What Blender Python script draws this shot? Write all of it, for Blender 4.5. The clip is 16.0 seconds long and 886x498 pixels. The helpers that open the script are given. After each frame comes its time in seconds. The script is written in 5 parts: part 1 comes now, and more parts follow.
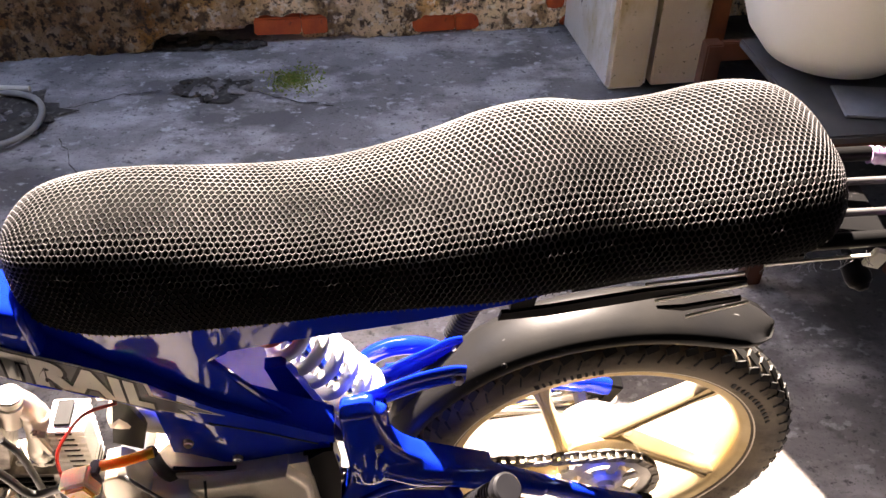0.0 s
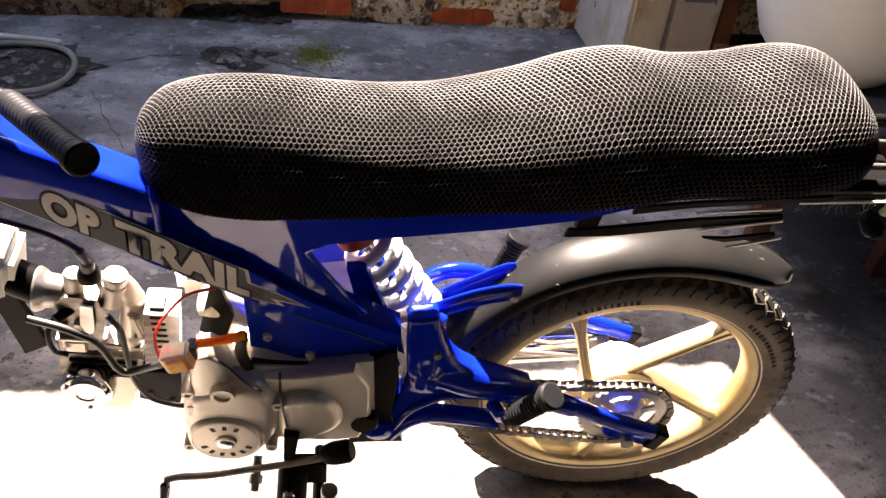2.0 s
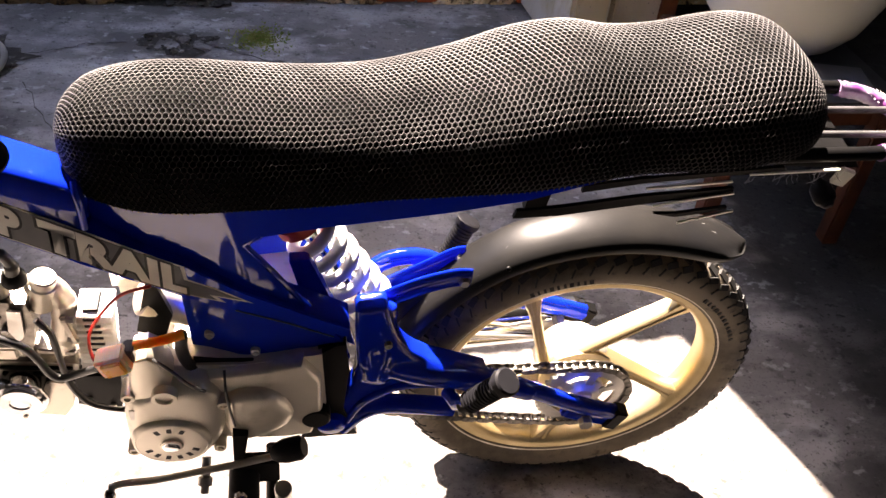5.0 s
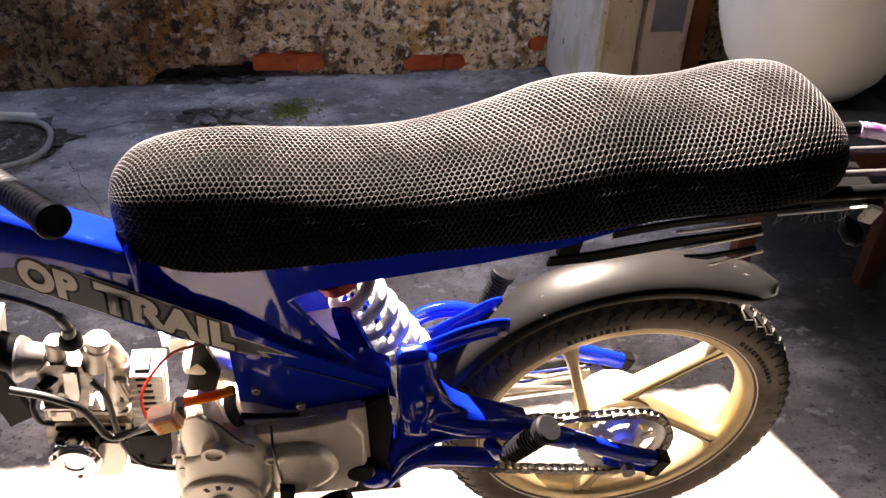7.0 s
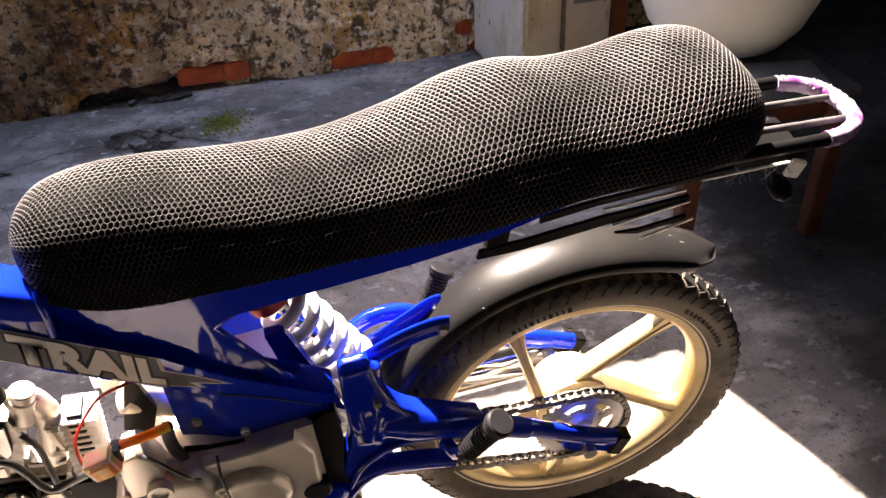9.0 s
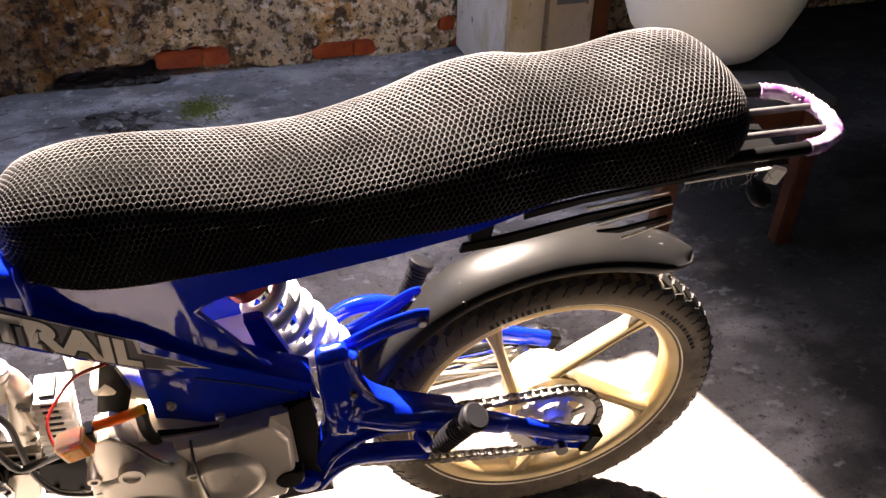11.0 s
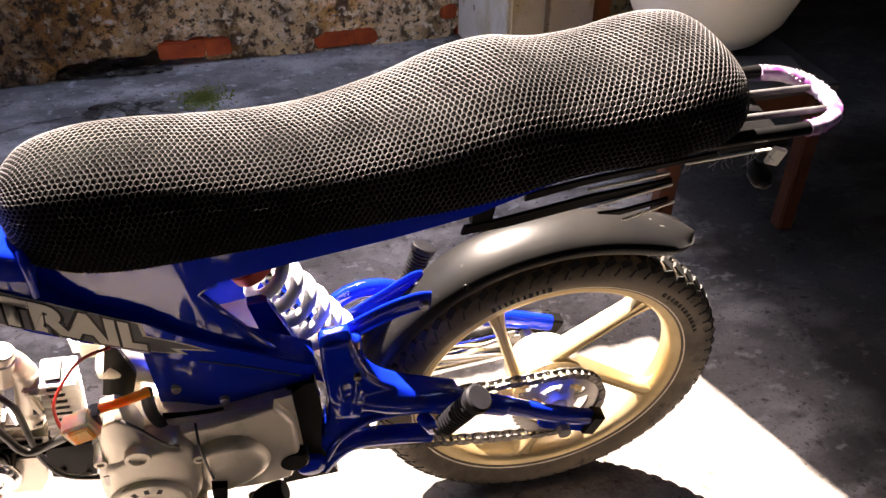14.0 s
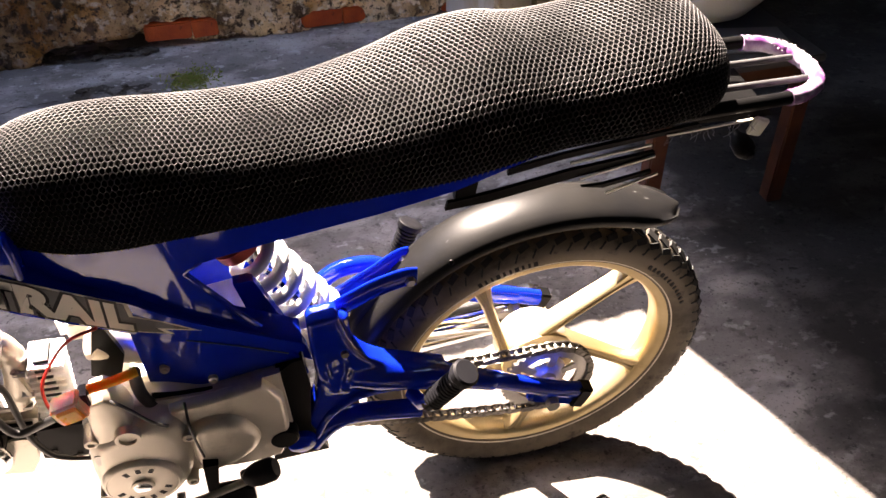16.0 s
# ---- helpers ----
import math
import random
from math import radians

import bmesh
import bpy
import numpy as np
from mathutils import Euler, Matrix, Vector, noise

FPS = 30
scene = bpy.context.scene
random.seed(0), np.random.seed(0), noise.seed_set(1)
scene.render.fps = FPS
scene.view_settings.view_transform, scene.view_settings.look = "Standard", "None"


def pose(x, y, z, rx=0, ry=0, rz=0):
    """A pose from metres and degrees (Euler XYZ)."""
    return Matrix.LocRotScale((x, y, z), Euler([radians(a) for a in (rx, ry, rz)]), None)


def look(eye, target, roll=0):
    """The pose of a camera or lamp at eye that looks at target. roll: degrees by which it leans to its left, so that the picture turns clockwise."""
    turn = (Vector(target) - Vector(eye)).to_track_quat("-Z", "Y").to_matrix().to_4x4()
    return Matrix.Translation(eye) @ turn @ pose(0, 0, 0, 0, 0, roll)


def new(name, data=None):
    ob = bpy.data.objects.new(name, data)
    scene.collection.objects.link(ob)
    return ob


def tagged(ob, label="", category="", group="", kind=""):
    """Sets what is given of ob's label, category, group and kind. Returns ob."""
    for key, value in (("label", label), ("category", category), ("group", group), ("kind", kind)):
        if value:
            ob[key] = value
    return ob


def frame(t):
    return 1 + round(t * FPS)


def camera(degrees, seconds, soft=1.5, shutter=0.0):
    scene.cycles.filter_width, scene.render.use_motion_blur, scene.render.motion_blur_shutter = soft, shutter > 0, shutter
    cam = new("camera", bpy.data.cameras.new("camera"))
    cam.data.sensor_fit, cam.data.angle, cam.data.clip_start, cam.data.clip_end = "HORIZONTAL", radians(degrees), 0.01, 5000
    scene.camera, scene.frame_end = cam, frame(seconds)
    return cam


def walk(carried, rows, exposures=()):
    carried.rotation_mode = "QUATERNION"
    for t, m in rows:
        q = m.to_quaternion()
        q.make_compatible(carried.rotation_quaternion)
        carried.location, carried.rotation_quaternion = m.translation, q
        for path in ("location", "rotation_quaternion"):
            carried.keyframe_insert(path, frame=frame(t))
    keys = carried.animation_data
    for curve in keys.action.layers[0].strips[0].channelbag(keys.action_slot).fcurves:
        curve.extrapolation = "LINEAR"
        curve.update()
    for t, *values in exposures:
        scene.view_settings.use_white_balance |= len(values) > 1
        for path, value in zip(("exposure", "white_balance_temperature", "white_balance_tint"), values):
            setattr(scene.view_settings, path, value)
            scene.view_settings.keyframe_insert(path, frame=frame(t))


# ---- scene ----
cam = camera(53.53, 16.0)
PATH = [
    (0.0, -0.2971, -0.8357, 1.3410, 50.361, -0.464, -4.773),
    (0.5, -0.2276, -0.9077, 1.3395, 51.570, -1.434, 0.956),
    (1.0, -0.2793, -0.9313, 1.3427, 51.015, -2.753, 2.544),
    (1.5, -0.4003, -0.9643, 1.3191, 51.828, -5.430, -2.447),
    (2.0, -0.4459, -0.9967, 1.3204, 51.390, -5.381, -4.031),
    (2.5, -0.4500, -0.9661, 1.2981, 50.879, -6.851, -4.878),
    (3.0, -0.4316, -0.9796, 1.3107, 50.596, -6.457, -5.589),
    (3.5, -0.4176, -0.9756, 1.3089, 50.558, -5.403, -7.604),
    (6.0, -0.4315, -0.9620, 1.3015, 50.380, -4.962, -7.495),
    (6.5, -0.4334, -0.9880, 1.3100, 53.543, -2.811, -8.435),
    (7.0, -0.4360, -1.0007, 1.3088, 54.680, -2.349, -7.160),
    (7.5, -0.4129, -0.9973, 1.3125, 56.530, -2.040, -6.575),
    (8.0, -0.4036, -0.9825, 1.3085, 55.206, -0.444, -8.152),
    (8.5, -0.3876, -0.9727, 1.3046, 54.544, 0.254, -10.597),
    (9.0, -0.3851, -0.9768, 1.3051, 53.948, 1.837, -12.998),
    (11.5, -0.4050, -0.9792, 1.2997, 53.744, -1.430, -13.375),
    (12.0, -0.3927, -0.9811, 1.2971, 53.530, -0.651, -13.089),
    (12.5, -0.3928, -0.9802, 1.2978, 53.195, -0.791, -14.282),
    (13.0, -0.4044, -0.9875, 1.2978, 53.649, -0.561, -13.378),
    (13.5, -0.4012, -0.9924, 1.2978, 53.601, -0.731, -13.210),
    (14.0, -0.4026, -0.9901, 1.2965, 53.215, -0.661, -13.331),
    (14.5, -0.4036, -0.9898, 1.2953, 53.091, -0.896, -12.953),
    (15.0, -0.4041, -0.9946, 1.2980, 53.536, -0.740, -12.513),
    (15.5, -0.3942, -0.9976, 1.2980, 52.816, -0.247, -13.171),
    (16.0, -0.3902, -0.9990, 1.2945, 51.894, -0.039, -14.156),
]
walk(cam, [(t, pose(*row)) for t, *row in PATH], exposures=[(0.0, 4.02, 7600, 21), (1.0, 3.74, 7600, 21), (2.0, 3.68, 7600, 21), (3.0, 3.56, 7600, 22), (7.0, 3.60, 7600, 22), (7.7, 3.84, 7600, 22), (8.5, 3.80, 7600, 22), (9.2, 3.70, 7600, 22), (16.0, 3.67, 7600, 22)])

# ---- light ----
SUN_WAY = Vector((-0.24, 0.82, 1.0)).normalized()   # towards the sun
world = bpy.data.worlds.new("sky")
scene.world = world
world.use_nodes = True
nt = world.node_tree
sky = nt.nodes.new("ShaderNodeTexSky")
sky.sky_type, sky.sun_disc = "NISHITA", False
sky.sun_elevation = math.asin(SUN_WAY.z)
sky.sun_rotation = math.atan2(SUN_WAY.x, SUN_WAY.y)
nt.nodes["Background"].inputs[1].default_value = 0.15
nt.links.new(sky.outputs[0], nt.nodes["Background"].inputs[0])
sun = new("sun", bpy.data.lights.new("sun", "SUN"))
sun.data.energy, sun.data.angle, sun.data.color = 5.0, radians(0.3), (1.0, 0.95, 0.87)
sun.matrix_world = look(SUN_WAY * 20, (0, 0, 0))

# ---- materials ----
def material(name, c1, c2=None, scale=8.0, rough=0.5, metal=0.0, bump=0.0, bump_scale=60.0, coat=0.0, coat_rough=0.04, rough_var=0.1, contrast=(0.35, 0.65), fine=None, spec=0.5, layers=()):
    """Principled surface: two colours mixed by coarse noise, fine grain, uneven gloss and relief."""
    m = bpy.data.materials.new(name)
    m.use_nodes = True
    t = m.node_tree
    b = t.nodes["Principled BSDF"]
    co = t.nodes.new("ShaderNodeTexCoord").outputs["Object"]
    n1 = t.nodes.new("ShaderNodeTexNoise")
    n1.inputs["Scale"].default_value, n1.inputs["Detail"].default_value = scale, 6
    t.links.new(co, n1.inputs["Vector"])
    n2 = t.nodes.new("ShaderNodeTexNoise")
    n2.inputs["Scale"].default_value, n2.inputs["Detail"].default_value = bump_scale, 4
    t.links.new(co, n2.inputs["Vector"])
    ramp = t.nodes.new("ShaderNodeMapRange")
    ramp.inputs[1].default_value, ramp.inputs[2].default_value = contrast
    t.links.new(n1.outputs["Fac"], ramp.inputs[0])
    mix = t.nodes.new("ShaderNodeMix")
    mix.data_type = "RGBA"
    mix.inputs[6].default_value, mix.inputs[7].default_value = (*c1, 1), (*(c2 or [v * 0.8 for v in c1]), 1)
    t.links.new(ramp.outputs[0], mix.inputs[0])
    col = mix.outputs[2]
    if fine:
        mix2 = t.nodes.new("ShaderNodeMix")
        mix2.data_type = "RGBA"
        mix2.inputs[7].default_value = (*fine, 1)
        r2 = t.nodes.new("ShaderNodeMapRange")
        r2.inputs[1].default_value, r2.inputs[2].default_value = 0.56, 0.7
        t.links.new(n2.outputs["Fac"], r2.inputs[0])
        t.links.new(r2.outputs[0], mix2.inputs[0])
        t.links.new(col, mix2.inputs[6])
        col = mix2.outputs[2]
    for k, (sc, lo, hi, colour, stretch) in enumerate(layers):
        nl = t.nodes.new("ShaderNodeTexNoise")
        nl.inputs["Scale"].default_value, nl.inputs["Detail"].default_value, nl.inputs["Roughness"].default_value = sc, 8, 0.62
        mp = t.nodes.new("ShaderNodeMapping")
        mp.inputs["Scale"].default_value, mp.inputs["Location"].default_value = stretch, (3.1 * k, 1.7 * k, 0.6 * k)
        t.links.new(co, mp.inputs["Vector"])
        t.links.new(mp.outputs[0], nl.inputs["Vector"])
        rl = t.nodes.new("ShaderNodeMapRange")
        rl.inputs[1].default_value, rl.inputs[2].default_value = lo, hi
        t.links.new(nl.outputs["Fac"], rl.inputs[0])
        ml = t.nodes.new("ShaderNodeMix")
        ml.data_type = "RGBA"
        ml.inputs[7].default_value = (*colour, 1)
        t.links.new(rl.outputs[0], ml.inputs[0])
        t.links.new(col, ml.inputs[6])
        col = ml.outputs[2]
    t.links.new(col, b.inputs["Base Color"])
    rr = t.nodes.new("ShaderNodeMapRange")
    rr.inputs[3].default_value, rr.inputs[4].default_value = max(0.02, rough - rough_var), min(1, rough + rough_var)
    t.links.new(n1.outputs["Fac"], rr.inputs[0])
    t.links.new(rr.outputs[0], b.inputs["Roughness"])
    b.inputs["Metallic"].default_value = metal
    b.inputs["Specular IOR Level"].default_value = spec
    b.inputs["Coat Weight"].default_value, b.inputs["Coat Roughness"].default_value = coat, coat_rough
    if bump:
        bp = t.nodes.new("ShaderNodeBump")
        bp.inputs["Strength"].default_value, bp.inputs["Distance"].default_value = bump, 0.004
        t.links.new(n2.outputs["Fac"], bp.inputs["Height"])
        t.links.new(bp.outputs[0], b.inputs["Normal"])
    return m

BLUE = material("blue_paint", (0.0, 0.017, 0.42), (0.0, 0.012, 0.35), 5, 0.3, 0.0, coat=0.8, coat_rough=0.045, rough_var=0.02, spec=0.0)
NET = material("net_plastic", (0.102, 0.099, 0.102), (0.050, 0.0485, 0.050), 9, 0.40, rough_var=0.08, spec=0.06, contrast=(0.4, 0.6))
FOAM = material("seat_vinyl", (0.006, 0.006, 0.006), (0.003, 0.003, 0.003), 20, 0.9, bump=0.2, bump_scale=300, spec=0.02)
TAN_SKIN = material("tan_skin", (0.24, 0.19, 0.13), (0.17, 0.13, 0.085), 25, 0.95, bump=0.3, bump_scale=120, spec=0.05)
RUBBER = material("tyre_rubber", (0.03, 0.026, 0.022), (0.055, 0.046, 0.036), 9, 0.75, bump=0.15, bump_scale=150, layers=((5, 0.34, 0.52, (0.165, 0.134, 0.097), (1, 1, 1)), (30, 0.56, 0.68, (0.06, 0.05, 0.036), (1, 1, 1)), (120, 0.69, 0.72, (0.02, 0.018, 0.015), (1, 1, 1))))
GOLD = material("champagne_alloy", (0.62, 0.50, 0.30), (0.50, 0.385, 0.20), 10, 0.38, 0.75, bump=0.05, bump_scale=200, layers=((25, 0.6, 0.8, (0.30, 0.22, 0.10), (1, 1, 1)),))
FENDER = material("fender_plastic", (0.008, 0.008, 0.0085), (0.011, 0.0105, 0.010), 14, 0.38, bump=0.03, bump_scale=160, spec=0.10, layers=((60, 0.68, 0.72, (0.10, 0.10, 0.10), (0.4, 2, 1)), (9, 0.5, 0.8, (0.008, 0.0075, 0.007), (1, 1, 1))))
BLACK = material("black_paint", (0.004, 0.004, 0.0045), (0.007, 0.007, 0.007), 12, 0.35, spec=0.06)
STEEL = material("steel", (0.55, 0.53, 0.5), (0.38, 0.36, 0.33), 25, 0.32, 0.9, bump=0.05, bump_scale=200)
ALLOY = material("engine_alloy", (0.74, 0.68, 0.58), (0.64, 0.59, 0.50), 9, 0.40, 0.62, bump=0.015, bump_scale=260, rough_var=0.04, layers=((18, 0.58, 0.78, (0.40, 0.37, 0.31), (1, 1, 1)),))
CHROME = material("chrome", (0.7, 0.7, 0.7), (0.6, 0.6, 0.6), 10, 0.12, 1.0)
WHITE = material("white_coating", (0.8, 0.8, 0.79), (0.72, 0.72, 0.7), 20, 0.35)
RED = material("red_anodised", (0.35, 0.03, 0.02), (0.25, 0.02, 0.015), 30, 0.35, 0.4)
DECAL_PALE = material("decal_pale", (0.66, 0.63, 0.56), (0.56, 0.53, 0.47), 12, 0.4, spec=0.3)
DECAL_DARK = material("decal_dark", (0.006, 0.006, 0.008), (0.012, 0.012, 0.014), 12, 0.45, spec=0.2)
DECAL_GREY = material("decal_grey", (0.10, 0.102, 0.11), (0.06, 0.062, 0.07), 18, 0.4, spec=0.25)
GRIP = material("grip_rubber", (0.008, 0.008, 0.010), (0.012, 0.012, 0.014), 20, 0.5, spec=0.07)
CONCRETE = material("concrete", (0.225, 0.209, 0.201), (0.13, 0.120, 0.113), 1.7, 0.78, bump=0.6, bump_scale=55, contrast=(0.44, 0.58), spec=0.18, layers=((3.0, 0.48, 0.62, (0.40, 0.372, 0.358), (1, 1.7, 1)), (11, 0.60, 0.72, (0.115, 0.107, 0.10), (1, 1, 1)), (80, 0.6, 0.68, (0.11, 0.103, 0.096), (1, 1, 1)), (42, 0.645, 0.69, (0.36, 0.35, 0.33), (1, 1, 1)), (55, 0.60, 0.66, (0.10, 0.094, 0.09), (1, 1, 1)), (140, 0.58, 0.68, (0.10, 0.094, 0.088), (1, 1, 1)), (24, 0.585, 0.66, (0.40, 0.39, 0.38), (1, 1.3, 1)), (33, 0.60, 0.68, (0.10, 0.095, 0.09), (1, 1, 1))))
PLASTER = material("old_plaster", (0.88, 0.71, 0.45), (0.70, 0.47, 0.24), 3.0, 0.92, bump=1.0, bump_scale=48, contrast=(0.42, 0.62), layers=((6, 0.54, 0.66, (0.34, 0.23, 0.11), (1, 1, 1)), (3.2, 0.53, 0.64, (0.68, 0.36, 0.09), (1, 1, 1)), (15, 0.52, 0.60, (0.15, 0.10, 0.055), (1, 1, 0.7)), (42, 0.53, 0.60, (0.10, 0.068, 0.04), (1, 1, 1)), (120, 0.57, 0.66, (0.10, 0.07, 0.045), (1, 1, 1)), (28, 0.54, 0.62, (0.90, 0.82, 0.66), (1, 1, 1)), (11, 0.63, 0.70, (0.05, 0.036, 0.022), (1, 1, 1))))
BRICK = material("red_brick", (0.60, 0.13, 0.035), (0.42, 0.085, 0.03), 12, 0.9, bump=0.5, bump_scale=90, layers=((30, 0.6, 0.7, (0.16, 0.05, 0.03), (1, 1, 1)),))
BRICK_SHADED = material("shaded_brick", (0.13, 0.032, 0.022), (0.07, 0.02, 0.015), 20, 0.9, bump=0.5, bump_scale=90)
CEMENT = material("pillar_cement", (0.76, 0.74, 0.69), (0.62, 0.58, 0.50), 4, 0.85, bump=0.35, bump_scale=70, layers=((40, 0.62, 0.7, (0.16, 0.13, 0.09), (1, 1, 1)), (5, 0.55, 0.7, (0.46, 0.38, 0.2), (1, 1, 0.5))))
WOOD = material("stained_wood", (0.075, 0.022, 0.008), (0.045, 0.013, 0.005), 14, 0.5, bump=0.2, bump_scale=80)
POST = material("red_brown_wood", (0.24, 0.075, 0.022), (0.14, 0.042, 0.014), 14, 0.5, bump=0.2, bump_scale=80)
PLASTIC_WHITE = material("white_plastic", (0.74, 0.75, 0.66), (0.66, 0.67, 0.58), 3, 0.4)
CLOTH = material("grey_cloth", (0.25, 0.25, 0.26), (0.18, 0.18, 0.19), 10, 0.9, bump=0.3, bump_scale=200)
MOSS = material("moss", (0.15, 0.23, 0.03), (0.24, 0.24, 0.07), 60, 0.9)
SOIL = material("soil", (0.022, 0.018, 0.014), (0.045, 0.038, 0.03), 30, 0.95, bump=0.9, bump_scale=60, fine=(0.12, 0.11, 0.10))
HOSE = material("hose_rubber", (0.30, 0.28, 0.24), (0.2, 0.19, 0.17), 10, 0.6)
PURPLE = material("purple_film", (0.20, 0.055, 0.21), (0.46, 0.40, 0.52), 30, 0.25, coat=0.5, contrast=(0.4, 0.6))
AMBER = material("amber_plastic", (1.0, 0.36, 0.012), (1.0, 0.44, 0.03), 30, 0.3)
CREAM = material("cream_plastic", (0.88, 0.72, 0.45), (0.82, 0.64, 0.36), 30, 0.4)
REDWIRE = material("red_wire", (0.5, 0.02, 0.015), None, 10, 0.4)
SHADE_SHEET = material("shade_sheet", (0.2, 0.19, 0.18), (0.14, 0.12, 0.1), 5, 0.7)
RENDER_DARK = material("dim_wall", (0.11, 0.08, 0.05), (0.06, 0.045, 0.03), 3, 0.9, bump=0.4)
DULL_STEEL = material("dull_steel", (0.055, 0.055, 0.058), (0.02, 0.02, 0.021), 40, 0.55)
BOARD = material("dark_board", (0.06, 0.06, 0.062), (0.04, 0.04, 0.04), 10, 0.6)
BEIGE = material("beige_render", (0.74, 0.64, 0.47), (0.62, 0.50, 0.33), 5, 0.9, bump=0.4, bump_scale=80, layers=((45, 0.62, 0.68, (0.12, 0.09, 0.05), (1, 1, 1)), (6, 0.58, 0.7, (0.42, 0.33, 0.12), (1, 1, 0.5))))
HUBMETAL = material("hub_metal", (0.66, 0.64, 0.58), (0.56, 0.54, 0.48), 12, 0.42, 0.35)
SHADE_WALL = material("shade_wall", (0.05, 0.047, 0.044), (0.035, 0.033, 0.03), 2, 0.85, bump=0.2)
CABLE = material("black_cable", (0.012, 0.012, 0.013), (0.02, 0.02, 0.02), 20, 0.4)
TREAD = material("tread_rubber", (0.012, 0.012, 0.012), (0.02, 0.019, 0.017), 14, 0.6)

CHAIN = material("chain_steel", (0.24, 0.22, 0.19), (0.10, 0.09, 0.08), 60, 0.35, 0.9)
for m in (AMBER, CREAM):
    b = m.node_tree.nodes["Principled BSDF"]
    b.inputs["Subsurface Weight"].default_value, b.inputs["Subsurface Scale"].default_value = 0.6, 0.03

def stain_or_shade(m, way, start, end, colour, spread=2.4, scale=4.5, strength=0.9):
    """Multiplies the colour in, as a stain or as painted shade, beyond a ragged line, from start to end along a way (x,
    y, z).
    """
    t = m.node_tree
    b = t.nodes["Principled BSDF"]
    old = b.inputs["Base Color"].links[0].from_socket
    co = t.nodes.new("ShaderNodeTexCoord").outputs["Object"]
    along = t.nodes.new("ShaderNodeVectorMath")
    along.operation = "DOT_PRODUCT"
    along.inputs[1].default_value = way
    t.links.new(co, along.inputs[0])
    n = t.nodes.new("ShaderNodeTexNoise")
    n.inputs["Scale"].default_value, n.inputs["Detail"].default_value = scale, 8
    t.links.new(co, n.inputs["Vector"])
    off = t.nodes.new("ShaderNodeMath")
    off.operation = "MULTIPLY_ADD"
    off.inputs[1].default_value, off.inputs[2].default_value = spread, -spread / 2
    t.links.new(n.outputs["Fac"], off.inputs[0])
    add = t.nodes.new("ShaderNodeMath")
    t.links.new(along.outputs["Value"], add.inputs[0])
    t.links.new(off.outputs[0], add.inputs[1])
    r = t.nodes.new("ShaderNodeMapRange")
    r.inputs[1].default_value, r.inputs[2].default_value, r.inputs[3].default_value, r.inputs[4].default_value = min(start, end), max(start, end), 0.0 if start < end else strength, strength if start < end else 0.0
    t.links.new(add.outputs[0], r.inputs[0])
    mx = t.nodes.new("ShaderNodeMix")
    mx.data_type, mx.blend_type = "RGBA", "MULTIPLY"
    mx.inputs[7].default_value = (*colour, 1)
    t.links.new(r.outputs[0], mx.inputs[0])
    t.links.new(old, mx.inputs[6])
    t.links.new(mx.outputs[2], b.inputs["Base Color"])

stain_or_shade(CONCRETE, (1, 0.15, 0), 0.54, 0.80, (0.06, 0.063, 0.066), 0.7)     # shade of the yard corner, painted into the floor colour
stain_or_shade(CONCRETE, (0, 1, 0), 0.52, 0.18, (0.56, 0.55, 0.54), 1.0)      # middle of the yard darkened to bounce less light and deepen shadows
BLUE.node_tree.nodes["Principled BSDF"].inputs["Coat IOR"].default_value = 1.6
for n in PLASTER.node_tree.nodes:
    if n.bl_idname == "ShaderNodeBump":
        n.inputs["Distance"].default_value = 0.014
stain_or_shade(CONCRETE, (1, 0, 0), -0.95, -1.45, (0.55, 0.55, 0.56), 1.2)      # floor darker towards the left end
stain_or_shade(PLASTER, (1, 0, 0), -0.15, -1.15, (0.13, 0.088, 0.052), strength=0.85)
stain_or_shade(CEMENT, (0, 1, 0), -0.442, -0.456, (0.96, 0.84, 0.60), 0.02, 30)      # front face tinted tan

# ---- mesh helpers ----
def mesh_object(name, bm, mat, smooth=40, recalc=True):
    me = bpy.data.meshes.new(name)
    if recalc:
        bmesh.ops.recalc_face_normals(bm, faces=bm.faces)
    bm.to_mesh(me)
    bm.free()
    me.materials.append(mat)
    if smooth:
        me.shade_smooth()
        me.set_sharp_from_angle(angle=radians(smooth))
    return new(name, me)

def part(name, bm, mat, parent, label="", smooth=40):
    ob = mesh_object(name, bm, mat, smooth)
    ob.parent = parent
    if smooth == 40 and len(ob.data.vertices) < 4000 and name not in ("link", "chain", "spring"):
        md = ob.modifiers.new("normals", "WEIGHTED_NORMAL")
        md.keep_sharp, md.weight = True, 90
    if label:
        ob["label"] = label
    return ob

def B():
    return bmesh.new()

def bevel(bm, off, seg=2, angle=30):
    es = [e for e in bm.edges if len(e.link_faces) == 2 and e.calc_face_angle(0) > radians(angle)]
    bmesh.ops.bevel(bm, geom=es, offset=off, segments=seg, affect="EDGES", clamp_overlap=True)
    return bm

def add_box(bm, c, s, m=None):
    mat = Matrix.Translation(c) @ (m or Matrix()) @ Matrix.Diagonal((*s, 1))
    bmesh.ops.create_cube(bm, size=1, matrix=mat)
    return bm

def axis_frame(a, b):
    a, b = Vector(a), Vector(b)
    q = (b - a).to_track_quat("Z", "Y").to_matrix().to_4x4()
    return Matrix.Translation(a) @ q, (b - a).length

